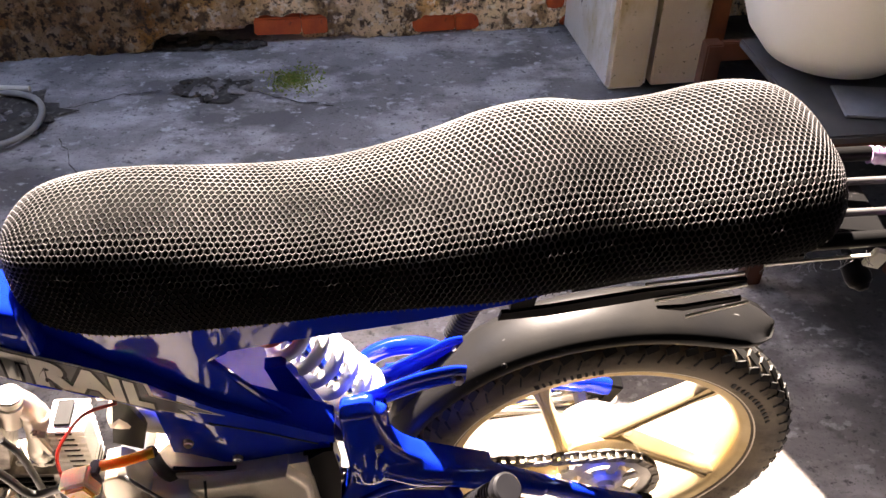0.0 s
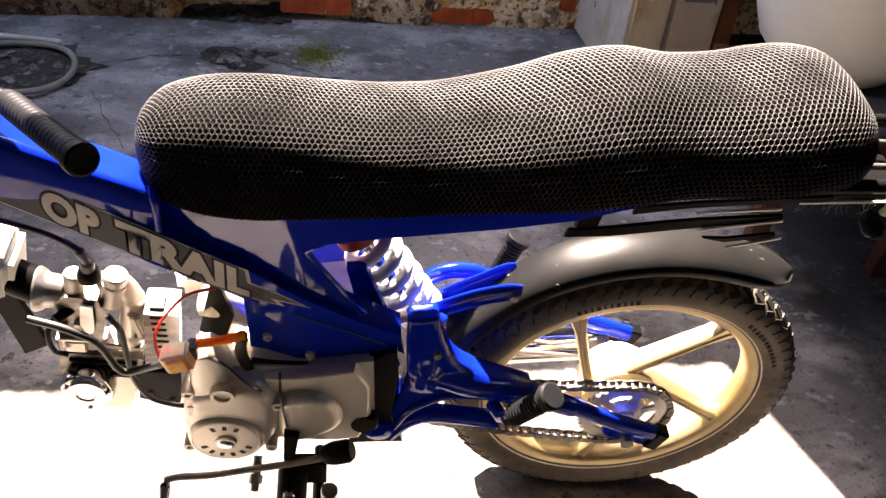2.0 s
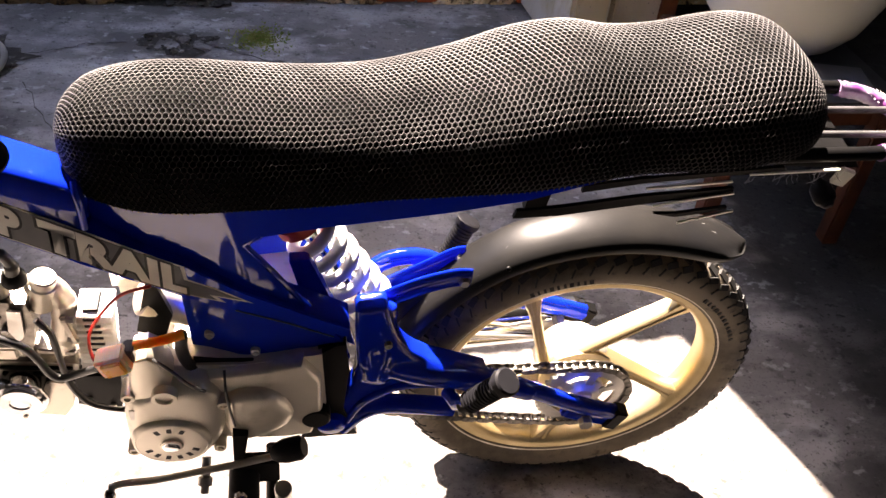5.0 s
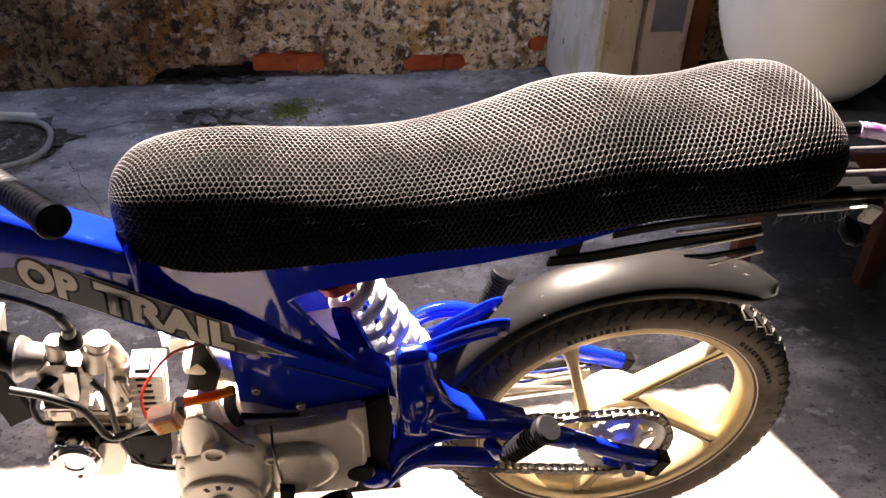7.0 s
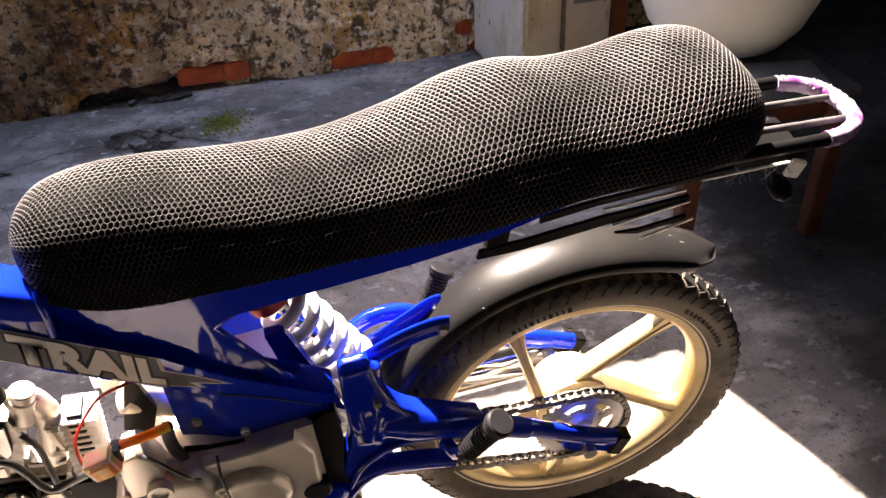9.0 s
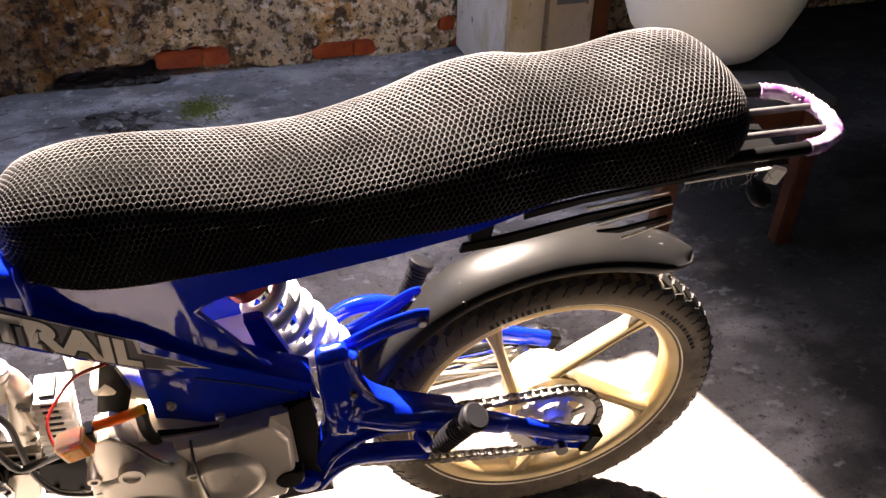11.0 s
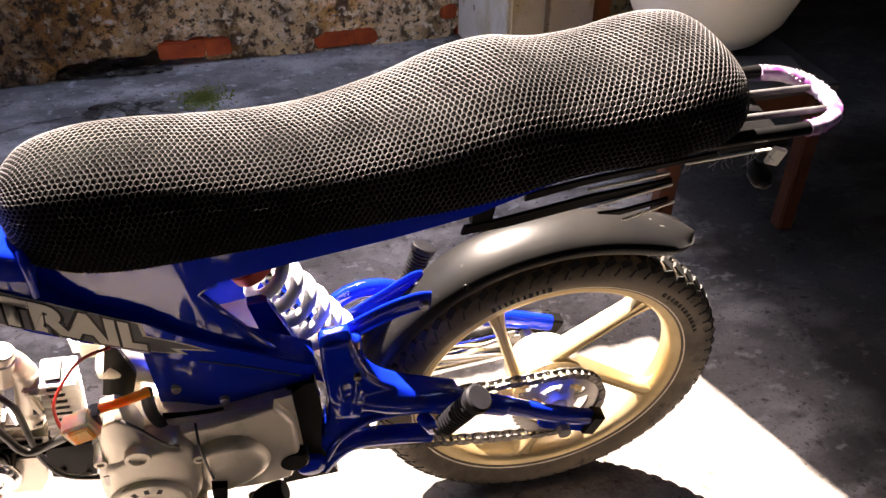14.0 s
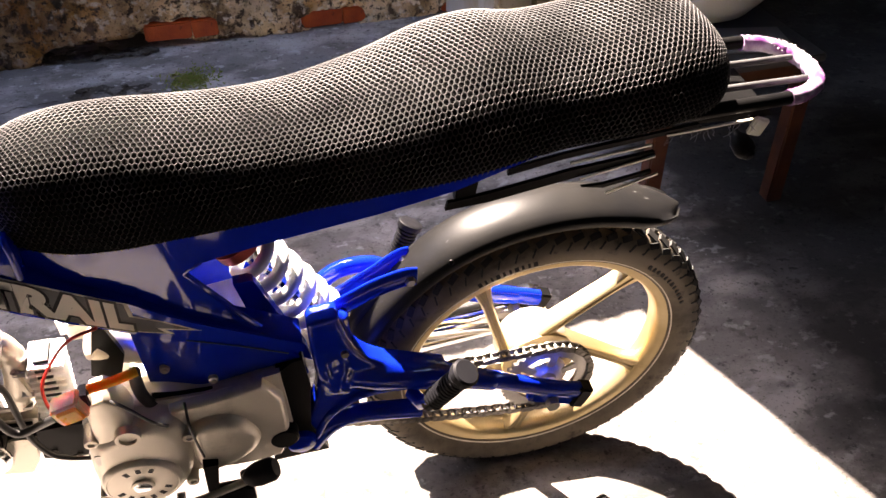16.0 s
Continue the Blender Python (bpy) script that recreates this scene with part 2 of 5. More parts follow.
def lathe(bm, prof, a, b, seg=32):
    """Turn a profile of (radius, distance from a) about the line from a to b."""
    m, _ = axis_frame(a, b)
    rings = []
    for r, h in prof:
        if r < 1e-5:
            rings.append([bm.verts.new(m @ Vector((0, 0, h)))])
        else:
            rings.append([bm.verts.new(m @ Vector((r * math.cos(2 * math.pi * i / seg), r * math.sin(2 * math.pi * i / seg), h))) for i in range(seg)])
    for p, q in zip(rings, rings[1:]):
        for i in range(seg):
            j = (i + 1) % seg
            if len(p) == 1 and len(q) == 1:
                continue
            if len(p) == 1:
                bm.faces.new((p[0], q[i], q[j]))
            elif len(q) == 1:
                bm.faces.new((p[i], q[0], p[j]))
            else:
                bm.faces.new((p[i], q[i], q[j], p[j]))
    return bm

def cyl(bm, a, b, r, r2=None, seg=24, soft=0.0):
    n = (Vector(b) - Vector(a)).length
    r2 = r if r2 is None else r2
    s = min(soft, n / 3, r * 0.9, r2 * 0.9)
    if s:
        prof = [(0, 0), (r - s, 0), (r - 0.3 * s, 0.3 * s), (r, s), (r2, n - s), (r2 - 0.3 * s, n - 0.3 * s), (r2 - s, n), (0, n)]
    else:
        prof = [(0, 0), (r, 0), (r2, n), (0, n)]
    return lathe(bm, prof, a, b, seg)

def curve_points(pts, n=8):
    """Smooth line through the points (Catmull-Rom)."""
    P = [Vector(p) for p in pts]
    P = [2 * P[0] - P[1]] + P + [2 * P[-1] - P[-2]]
    out = []
    for i in range(1, len(P) - 2):
        for k in range(n):
            t = k / n
            a, b, c, d = P[i - 1:i + 3]
            out.append(0.5 * ((2 * b) + (c - a) * t + (2 * a - 5 * b + 4 * c - d) * t * t + (3 * b - a - 3 * c + d) * t ** 3))
    return out + [P[-2]]

def sweep(bm, pts, r, seg=10, closed=False, flat=1.0):
    """Tube along points; r a number or a list; flat squashes it across."""
    P = [Vector(p) for p in pts]
    n = len(P)
    up = Vector((0, 0, 1))
    rings = []
    prev = None
    for i, p in enumerate(P):
        t = (P[(i + 1) % n] - P[i - 1]) if closed else (P[min(i + 1, n - 1)] - P[max(i - 1, 0)])
        t.normalize()
        if prev is None:
            side = t.cross(up if abs(t.z) < 0.9 else Vector((1, 0, 0))).normalized()
        else:
            side = (prev - t * prev.dot(t)).normalized()
        prev = side
        nb = t.cross(side)
        rr = r[i] if isinstance(r, (list, tuple)) else r
        rings.append([bm.verts.new(p + rr * (math.cos(2 * math.pi * k / seg) * side * flat + math.sin(2 * math.pi * k / seg) * nb)) for k in range(seg)])
    pairs = list(zip(rings, rings[1:])) + ([(rings[-1], rings[0])] if closed else [])
    for a, b in pairs:
        for k in range(seg):
            bm.faces.new((a[k], b[k], b[(k + 1) % seg], a[(k + 1) % seg]))
    if not closed:
        bm.faces.new(rings[0][::-1])
        bm.faces.new(rings[-1])
    return bm

def plate(bm, pts, y0, y1):
    """Flat plate: outline in (x, z), from y0 to y1."""
    a = [bm.verts.new((x, y0, z)) for x, z in pts]
    b = [bm.verts.new((x, y1, z)) for x, z in pts]
    n = len(pts)
    bm.faces.new(a)
    bm.faces.new(b[::-1])
    for i in range(n):
        bm.faces.new((a[i], b[i], b[(i + 1) % n], a[(i + 1) % n]))
    return bm

def dome(pts, y0, y1, inset=0.012, steps=6, round_off=2):
    """Moulded cover: outline in (x, z) at y0, rising with a rounded shoulder to y1."""
    P = [Vector((x, z)) for x, z in pts]
    for _ in range(round_off):
        P = [q for a, b in zip(P, P[1:] + P[:1]) for q in (a * 0.75 + b * 0.25, a * 0.25 + b * 0.75)]
    c = sum(P, Vector((0, 0))) / len(P)
    bm = B()
    rings = []
    for k in range(steps + 1):
        a = math.pi / 2 * k / steps
        row = []
        for p in P:
            d = (p - c)
            q = p - d.normalized() * min(inset, d.length * 0.8) * (1 - math.cos(a))
            row.append(bm.verts.new((q.x, y0 + (y1 - y0) * (0.45 + 0.55 * math.sin(a)), q.y)))
        rings.append(row)
    base = [bm.verts.new((p.x, y0, p.y)) for p in P]
    rings.insert(0, base)
    # gently crowned face
    row = []
    for v in rings[-1]:
        row.append(bm.verts.new((c.x + (v.co.x - c.x) * 0.5, y1 + (y1 - y0) * 0.06, c.y + (v.co.z - c.y) * 0.5)))
    rings.append(row)
    n = len(P)
    for r0, r1 in zip(rings, rings[1:]):
        for i in range(n):
            bm.faces.new((r0[i], r0[(i + 1) % n], r1[(i + 1) % n], r1[i]))
    bm.faces.new(rings[-1])
    bm.faces.new(base[::-1])
    return bm

def thing(name, label, category, m=None, group=""):
    e = new(name)
    e.empty_display_size = 0.05
    e.matrix_world = m or Matrix()
    return tagged(e, label, category, group)

# ---- setting ----
WALL_TURN = math.degrees(math.atan(0.072))
WALL = pose(0, 1.927, 0, 0, 0, WALL_TURN)     # x along the wall, y into it

def floor_sheet():
    bm = B()
    n = 60
    for i in range(n + 1):
        for j in range(n + 1):
            x, y = -6 + 12 * i / n, -6 + 12 * j / n
            bm.verts.new((x, y, 0))
    bm.verts.ensure_lookup_table()
    for i in range(n):
        for j in range(n):
            a = i * (n + 1) + j
            bm.faces.new([bm.verts[k] for k in (a, a + n + 1, a + n + 2, a + 1)])
    return tagged(mesh_object("floor", bm, CONCRETE), "worn grey mottled concrete yard floor, corner shade painted in", "floor", kind="structure")

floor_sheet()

# places where the plaster has come off: x, z, half width, half height
HOLES = [(-0.575, 0.045, 0.16, 0.050), (-0.04, 0.030, 0.135, 0.040), (0.335, 0.09, 0.035, 0.03), (-0.61, 0.285, 0.065, 0.045), (0.40, 0.015, 0.06, 0.03), (-0.80, 0.010, 0.24, 0.055), (-0.53, -0.005, 0.20, 0.030)]

def garden_wall():
    xs = np.concatenate([np.linspace(-4, -1.6, 13), np.arange(-1.58, 0.45, 0.0075), np.linspace(0.46, 3.2, 12)])
    zs = np.concatenate([np.arange(0, 0.40, 0.0075), np.linspace(0.42, 2.0, 16)])
    bm = B()
    grid = []
    for x in xs:
        col = []
        for z in zs:
            rough = 0.7 + 0.6 * noise.noise((x * 3, z * 3, 9.0))
            d = 0.014 * noise.noise((x * 5, z * 5, 1.0)) + 0.014 * rough * noise.noise((x * 20, z * 20, 4.0)) + 0.010 * rough * noise.noise((x * 48, z * 48, 7.0)) + 0.006 * rough * noise.noise((x * 95, z * 95, 2.0))
            for hx, hz, hw, hh in HOLES:
                e = ((x - hx) / hw) ** 2 + ((z - hz) / hh) ** 2 + 0.55 * noise.noise((x * 17, z * 17, 2.0))
                if e < 1:
                    d += (0.13 if hx == -0.80 else 0.045 if hx == -0.61 else 0.03) * min(1, (1 - e) * 6)
            col.append(bm.verts.new((x, d, z)))
        grid.append(col)
    for a, b in zip(grid, grid[1:]):
        for k in range(len(zs) - 1):
            bm.faces.new((a[k], b[k], b[k + 1], a[k + 1]))
    back = [bm.verts.new((x, 0.18, z)) for x, z in ((-4, 0), (3.2, 0), (3.2, 2.0), (-4, 2.0))]
    bm.faces.new(back)
    bm.faces.new([c[-1] for c in grid] + [back[2], back[3]])
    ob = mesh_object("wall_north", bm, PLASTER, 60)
    ob.matrix_world = WALL
    tagged(ob, "weathered plaster wall with bare red brick patches", "wall", kind="structure")
    return ob

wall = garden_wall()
brick_bm = bevel(add_box(B(), (0, 0, 0), (0.17, 0.05, 0.062)), 0.006)
brick_mesh = None
for x, z, s in ((-0.606, 0.056, 0.9), (-0.485, 0.052, 0.5), (-0.085, 0.034, 0.85), (0.033, 0.030, 0.5), (0.335, 0.09, 0.35), (0.40, 0.012, 0.5)):
    if brick_mesh is None:
        ob = mesh_object("brick", brick_bm, BRICK)
        brick_mesh = ob.data
    else:
        ob = new("brick", brick_mesh)
    ob.parent = wall
    ob.matrix_basis = pose(x, 0.034, z, random.uniform(-3, 3), random.uniform(-3, 3), 0) @ Matrix.Diagonal((s, 1, 1, 1))
# brick coloured dark, so that the upper hole looks shaded inside
ob = mesh_object("brick", bevel(add_box(B(), (0, 0, 0), (0.15, 0.04, 0.10)), 0.006), BRICK_SHADED)
ob.parent = wall
ob.matrix_basis = pose(-0.61, 0.068, 0.285)

def slab(name, lo, hi, mat, label, category, m=None, bev=0.004):
    bm = bevel(add_box(B(), [(a + b) / 2 for a, b in zip(lo, hi)], [b - a for a, b in zip(lo, hi)]), bev)
    ob = mesh_object(name, bm, mat)
    if m is not None:
        ob.matrix_world = m
    return tagged(ob, label, category, kind="structure")

pillar = slab("pillar", (0.370, -0.46, 0), (0.503, 0.0, 2.35), CEMENT, "cement pillar, grey on its side, sandy tan in front", "pillar", WALL, 0.012)
for v in pillar.data.vertices:        # its side is splayed
    if v.co.x < 0.42:
        v.co.x += 0.006 if v.co.y < -0.2 else -0.006
slab("trim", (0.523, -0.446, 0), (0.674, 0.0, 2.35), BEIGE, "yellowed cement strip beside the pillar", "wall", WALL)
slab("plastic_sheet", (0.543, -0.452, 0.305), (0.650, -0.447, 0.64), CLOTH, "grey plastic sheet fixed on the cement strip", "sheet", WALL, 0.001)
slab("door_post", (0.680, -0.44, 0), (0.738, -0.38, 2.35), POST, "dark red wooden door post", "post", WALL)
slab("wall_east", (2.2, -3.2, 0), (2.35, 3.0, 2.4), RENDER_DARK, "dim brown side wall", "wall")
# added behind the camera, out of view, to keep sky light off near faces
slab("unseen_wall_south", (-4, -2.35, 0), (2.2, -2.2, 3.0), SHADE_WALL, "plain dark wall added unseen to block sky light", "wall")
# slab added overhead, unseen: cuts sky light and ends the sunlit floor
slab("ceiling", (-4, -2.2, 2.5), (2.2, 1.12, 2.62), SHADE_WALL, "unseen slab added overhead to block sky light", "ceiling")
# never in view; added to shut out sky light from the west
slab("unseen_wall_west", (-4.1, -2.2, 0), (-3.95, 1.6, 2.5), RENDER_DARK, "plain wall added unseen to close the western sky gap", "wall")

# two sheets added above the view, to darken the right-hand corner
def roof():
    bm = plate(B(), [(0.78, 2.4), (2.3, 2.4), (2.3, 2.46), (0.78, 2.46)], 1.13, 2.3)
    plate(bm, [(0.22, 2.4), (0.775, 2.4), (0.775, 2.46), (0.22, 2.46)], 1.13, 1.52)
    return tagged(mesh_object("roof", bm, SHADE_SHEET), "unseen sheet roof added to darken the yard corner", "roof", kind="structure")

roof()

# added behind the yard wall, unseen; its slanted edge shapes the sun patch
def sun_blocker():
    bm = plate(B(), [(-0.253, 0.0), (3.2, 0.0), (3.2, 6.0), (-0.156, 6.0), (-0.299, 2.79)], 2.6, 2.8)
    return tagged(mesh_object("wall_sun_blocker", bm, RENDER_DARK), "taller unseen wall added to cut the sun patch's right edge", "wall", kind="structure")

sun_blocker()

# ---- the motorcycle; x back, y to its right, z up, rear axle at x 0 ----
LEAN_BIKE = 7.34
bike = thing("motorcycle", "small blue motorcycle with a net-covered black seat", "motorcycle", pose(0, 0, 0.004, LEAN_BIKE, 0, 0))
AXLE = Vector((0.006, 0, 0.28))

# seat: stations of x, bottom, crest, half width
SEAT = [(-0.688, 0.753, 0.765, 0.008), (-0.680, 0.734, 0.785, 0.034), (-0.656, 0.720, 0.803, 0.066), (-0.61, 0.712, 0.815, 0.083), (-0.55, 0.711, 0.819, 0.089), (-0.48, 0.717, 0.814, 0.091), (-0.41, 0.725, 0.810, 0.094), (-0.34, 0.735, 0.815, 0.096),
        (-0.25, 0.752, 0.835, 0.101), (-0.18, 0.765, 0.861, 0.105), (-0.12, 0.775, 0.874, 0.100), (-0.06, 0.783, 0.869, 0.093), (0.0, 0.790, 0.873, 0.095), (0.05, 0.797, 0.884, 0.099), (0.09, 0.803, 0.890, 0.096), (0.13, 0.809, 0.884, 0.087), (0.160, 0.816, 0.864, 0.062), (0.170, 0.83, 0.846, 0.01)]

SEAT_LINE = curve_points([(s[0], s[1], s[2]) for s in SEAT], 6)
SEAT_HW = [p.x for p in curve_points([(s[3], 0, 0) for s in SEAT], 6)]

SHOULDER = curve_points([(0.0, 0.0, 1.0), (0.22, 0.34, 0.985), (0.42, 0.64, 0.90), (0.58, 0.86, 0.72), (0.68, 0.955, 0.56), (0.78, 0.995, 0.40), (0.90, 1.0, 0.18), (1.0, 0.97, 0.0)], 8)
SHOULDER_V, SHOULDER_Y, SHOULDER_Z = zip(*SHOULDER)

def seat_point(u, v, lift=0.0):
    """u 0..1 from front to back; v -1 (left lower edge) .. 1 (right lower edge)."""
    f = u * (len(SEAT_LINE) - 1)
    i = min(int(f), len(SEAT_LINE) - 2)
    k = f - i
    x, zb, zc = SEAT_LINE[i].lerp(SEAT_LINE[i + 1], k)
    hw = SEAT_HW[i] + (SEAT_HW[i + 1] - SEAT_HW[i]) * k
    a = v * math.pi * 0.5
    back = min(1.0, max(0.0, (x + 0.33) / 0.22))
    step = min(1.0, max(0.0, (x + 0.366) / 0.012))
    nose = min(1.0, max(0.0, (-0.56 - x) / 0.10))
    e = 0.66 - 0.06 * nose
    hw += 0.016 * back * min(1.0, hw / 0.09)
    front = (abs(math.sin(a)) ** e, abs(math.cos(a)) ** e)
    # towards the back: sloping shoulders over upright sides
    q = abs(v)
    rear = (float(np.interp(q, SHOULDER_V, SHOULDER_Y)), float(np.interp(q, SHOULDER_V, SHOULDER_Z)))
    g = max(0.30 * step, back) * min(1.0, hw / 0.06)
    sy = math.copysign(front[0] * (1 - g) + rear[0] * g, v)
    cz = front[1] * (1 - g) + rear[1] * g
    return Vector((x, (hw + lift) * sy, zb + (zc - zb + lift) * cz))

def seat():
    bm = B()
    nu, nv = 90, 32
    rows = [[bm.verts.new(seat_point(i / nu, -1 + 2 * j / nv, -0.0015)) for j in range(nv + 1)] for i in range(nu + 1)]
    for a, b in zip(rows, rows[1:]):
        for j in range(nv):
            bm.faces.new((a[j], b[j], b[j + 1], a[j + 1]))
        bm.faces.new((a[0], a[-1], b[-1], b[0]))
    bmesh.ops.remove_doubles(bm, verts=bm.verts, dist=1e-4)
    return part("seat", bm, FOAM, bike, "long black vinyl seat", 50)

seat_ob = seat()

def net():
    """Hexagonal net: strands laid over the seat."""
    nu, nv = 138, 52
    verts, faces = [], []
    # arc-length tables
    us = np.linspace(0, 1, 400)
    mid = np.array([seat_point(u, 0) for u in us])
    s = np.concatenate([[0], np.cumsum(np.linalg.norm(np.diff(mid, axis=0), axis=1))])
    s /= s[-1]
    vs = np.linspace(-1, 1, 200)
    levels = np.linspace(0, 1, 60)
    tables = []
    for u in levels:
        sec = np.array([seat_point(min(max(u, 0.01), 0.99), v) for v in vs])
        sv = np.concatenate([[0], np.cumsum(np.linalg.norm(np.diff(sec, axis=0), axis=1))])
        tables.append(sv / sv[-1])
    tables = np.array(tables)
    def at(a, b):
        w = 0.05 * noise.noise((a * 0.25, b * 0.25, 0)) + 0.10 * noise.noise((a * 0.06, b * 0.06, 3.0))
        u = float(np.interp((a + 6 * w) / (nu * 3.0), s, us))
        u = min(max(u, 0.004), 0.996)
        f = u * (len(levels) - 1)
        i = min(int(f), len(levels) - 2)
        sv = tables[i] * (1 - f + i) + tables[i + 1] * (f - i)
        v = float(np.interp((b + 3 * w) / (nv * 2.0), sv, vs))
        return seat_point(u, v, 0.0), seat_point(u, v, 0.0014)
    cache = {}
    def node(a, b):
        k = (a, b)
        if k not in cache:
            cache[k] = at(a, b)
        return cache[k]
    def strand(p, q, lift):
        (p0, p1), (q0, q1) = p, q
        d = (q1 - p1)
        n = (p1 - p0).normalized()
        w = d.cross(n)
        if w.length < 1e-7:
            return
        w = w.normalized() * 0.00068
        c = (p1 + q1) / 2 + n * lift
        k = len(verts)
        for base, top in ((p1, p1), (c, c), (q1, q1)):
            verts.extend((base - w, base + n * 0.0012, base + w, base - n * 0.0009))
        for o in (0, 4):
            for i in range(4):
                j = (i + 1) % 4
                faces.append((k + o + i, k + o + j, k + o + 4 + j, k + o + 4 + i))
    # brick-like hexagons: each cell 3 units by 2
    for i in range(nu):
        for j in range(nv):
            o = 1.5 if j % 2 else 0.0
            a0 = i * 3 + o
            b0 = j * 2
            A = node(a0, b0 + 0.45)
            Bp = node(a0, b0 + 1.55)
            strand(A, Bp, 0.0006)
            C = node(a0 + 1.5, b0 + 2.45)
            D = node(a0 - 1.5, b0 + 2.45)
            if j < nv - 1:
                strand(Bp, C, 0.0003)
                strand(Bp, D, 0.0003)
    me = bpy.data.meshes.new("net_cover")
    me.from_pydata([tuple(v) for v in verts], [], faces)
    me.materials.append(NET)
    me.shade_smooth()
    ob = new("net_cover", me)
    ob.parent = seat_ob
    ob["label"] = "grey plastic honeycomb net cover"
    return ob

net()

# wheel
def ring_profile(bm, prof, seg=96):
    """Closed profile of (radius, y) turned about the axle."""
    rings = []
    for i in range(seg):
        a = 2 * math.pi * i / seg
        rings.append([bm.verts.new(AXLE + Vector((r * math.cos(a), y, r * math.sin(a)))) for r, y in prof])
    m = len(prof)
    for i in range(seg):
        p, q = rings[i], rings[(i + 1) % seg]
        for k in range(m):
            bm.faces.new((p[k], q[k], q[(k + 1) % m], p[(k + 1) % m]))
    return bm

def rear_wheel():
    half = [(0.214, 0.020), (0.224, 0.026), (0.236, 0.032), (0.252, 0.0365), (0.264, 0.035), (0.273, 0.028), (0.279, 0.014), (0.2805, 0.0)]
    prof = half + [(r, -y) for r, y in half[-2::-1]]
    tyre = part("tyre", ring_profile(B(), prof), RUBBER, bike, "black tyre with a dusty brown sidewall", 60)
    # tread blocks
    bm = B()
    n = 64
    for i in range(n):
        for side in (-1, 1):
            a = 2 * math.pi * (i + (0.5 if side > 0 else 0)) / n
            for r, y, sk, lx, ly in ((0.2795, 0.010, 0.5, 0.020, 0.012), (0.2735, 0.026, -0.4, 0.017, 0.009)):
                m = Matrix.Translation(AXLE) @ Matrix.Rotation(-a, 4, "Y") @ Matrix.Translation((r, side * y, 0)) @ Matrix.Rotation(side * (0.35 if y < 0.02 else 0.9), 4, "Z") @ Matrix.Rotation(side * sk, 4, "X")
                add_box(bm, (0, 0, 0), (0.006, ly, lx), m)
            a += math.pi / n
            m = Matrix.Translation(AXLE) @ Matrix.Rotation(-a, 4, "Y") @ Matrix.Translation((0.2645, side * 0.0345, 0)) @ Matrix.Rotation(side * -0.35, 4, "Z") @ Matrix.Rotation(0.5, 4, "Y")
            add_box(bm, (0, 0, 0), (0.014, 0.0022, 0.0022), m)
    part("tread", bm, TREAD, tyre, "black chevron tread blocks", 30)
    # moulded sidewall marks, too worn to read
    for k in range(22):
        a = radians(52 - 2.6 * k if k < 12 else 118 - 2.2 * (k - 12))
        m = Matrix.Translation(AXLE) @ Matrix.Rotation(-a, 4, "Y") @ Matrix.Translation((0.246, -0.0348, 0)) @ Matrix.Rotation(radians(16), 4, "Z")
        part("sidewall_mark", add_box(B(), (0, 0, 0), (0.012, 0.0018, 0.0035 if k % 3 else 0.006), m), TREAD, tyre)
    rp = [(0.206, -0.017), (0.210, -0.021), (0.214, -0.0235), (0.226, -0.0255), (0.229, -0.024), (0.2285, -0.0205), (0.217, -0.019), (0.207, -0.010), (0.204, 0.0), (0.207, 0.010), (0.217, 0.019), (0.2285, 0.0205), (0.229, 0.024), (0.226, 0.0255), (0.214, 0.0235), (0.210, 0.021), (0.206, 0.017), (0.2025, 0.0)]
    rim = part("rim", ring_profile(B(), rp), GOLD, bike, "champagne-gold cast alloy rim", 35)
    for side in (-1, 1):
        ring = [AXLE + Vector((0.2275 * math.cos(t), side * 0.0255, 0.2275 * math.sin(t))) for t in np.linspace(0, 2 * math.pi, 96, endpoint=False)]
        part("rim_lip", sweep(B(), ring, 0.0024, 8, closed=True), ALLOY, rim, "worn bright rim edge")
        ring = [AXLE + Vector((0.2165 * math.cos(t), side * 0.0225, 0.2165 * math.sin(t))) for t in np.linspace(0, 2 * math.pi, 96, endpoint=False)]
        part("rim_groove", sweep(B(), ring, 0.0014, 6, closed=True), BLACK, rim)
    for k in range(5):
        beta = radians(36.4 + 72 * k)
        d = Vector((math.cos(beta), 0, math.sin(beta)))
        sdir = Vector((-math.sin(beta), 0, math.cos(beta)))
        bm = B()
        # straight spoke beside the hub: a raised near face, a hollow back, flaring where it meets the rim
        n = 14
        rows = []
        for i in range(n + 1):
            t = i / n
            c = AXLE + sdir * (0.0455 - 0.004 * t * t) + d * (-0.012 + 0.216 * t)
            w = 0.0078 + 0.010 * max(0, 0.22 - t) ** 1.2 + 0.085 * max(0, t - 0.80) ** 1.6
            h = 0.027 - 0.010 * t
            rows.append([bm.verts.new(c + sdir * u + Vector((0, v, 0))) for u, v in ((-w, 0.008), (-w - 0.001, 0.004 - h), (0.0015 - w, -h), (-w * 0.35, -h), (-w * 0.2, 0.0022 - h), (w * 0.2, 0.0022 - h), (w * 0.35, -h), (w - 0.0015, -h), (w + 0.001, 0.004 - h), (w, 0.008), (w * 0.5, 0.011), (-w * 0.5, 0.011))])
        m = len(rows[0])
        for p, q in zip(rows, rows[1:]):
            for i in range(m):
                bm.faces.new((p[i], q[i], q[(i + 1) % m], p[(i + 1) % m]))
        bm.faces.new(rows[0]); bm.faces.new(rows[-1][::-1])
        part("spoke", bm, GOLD, rim, "", 35)
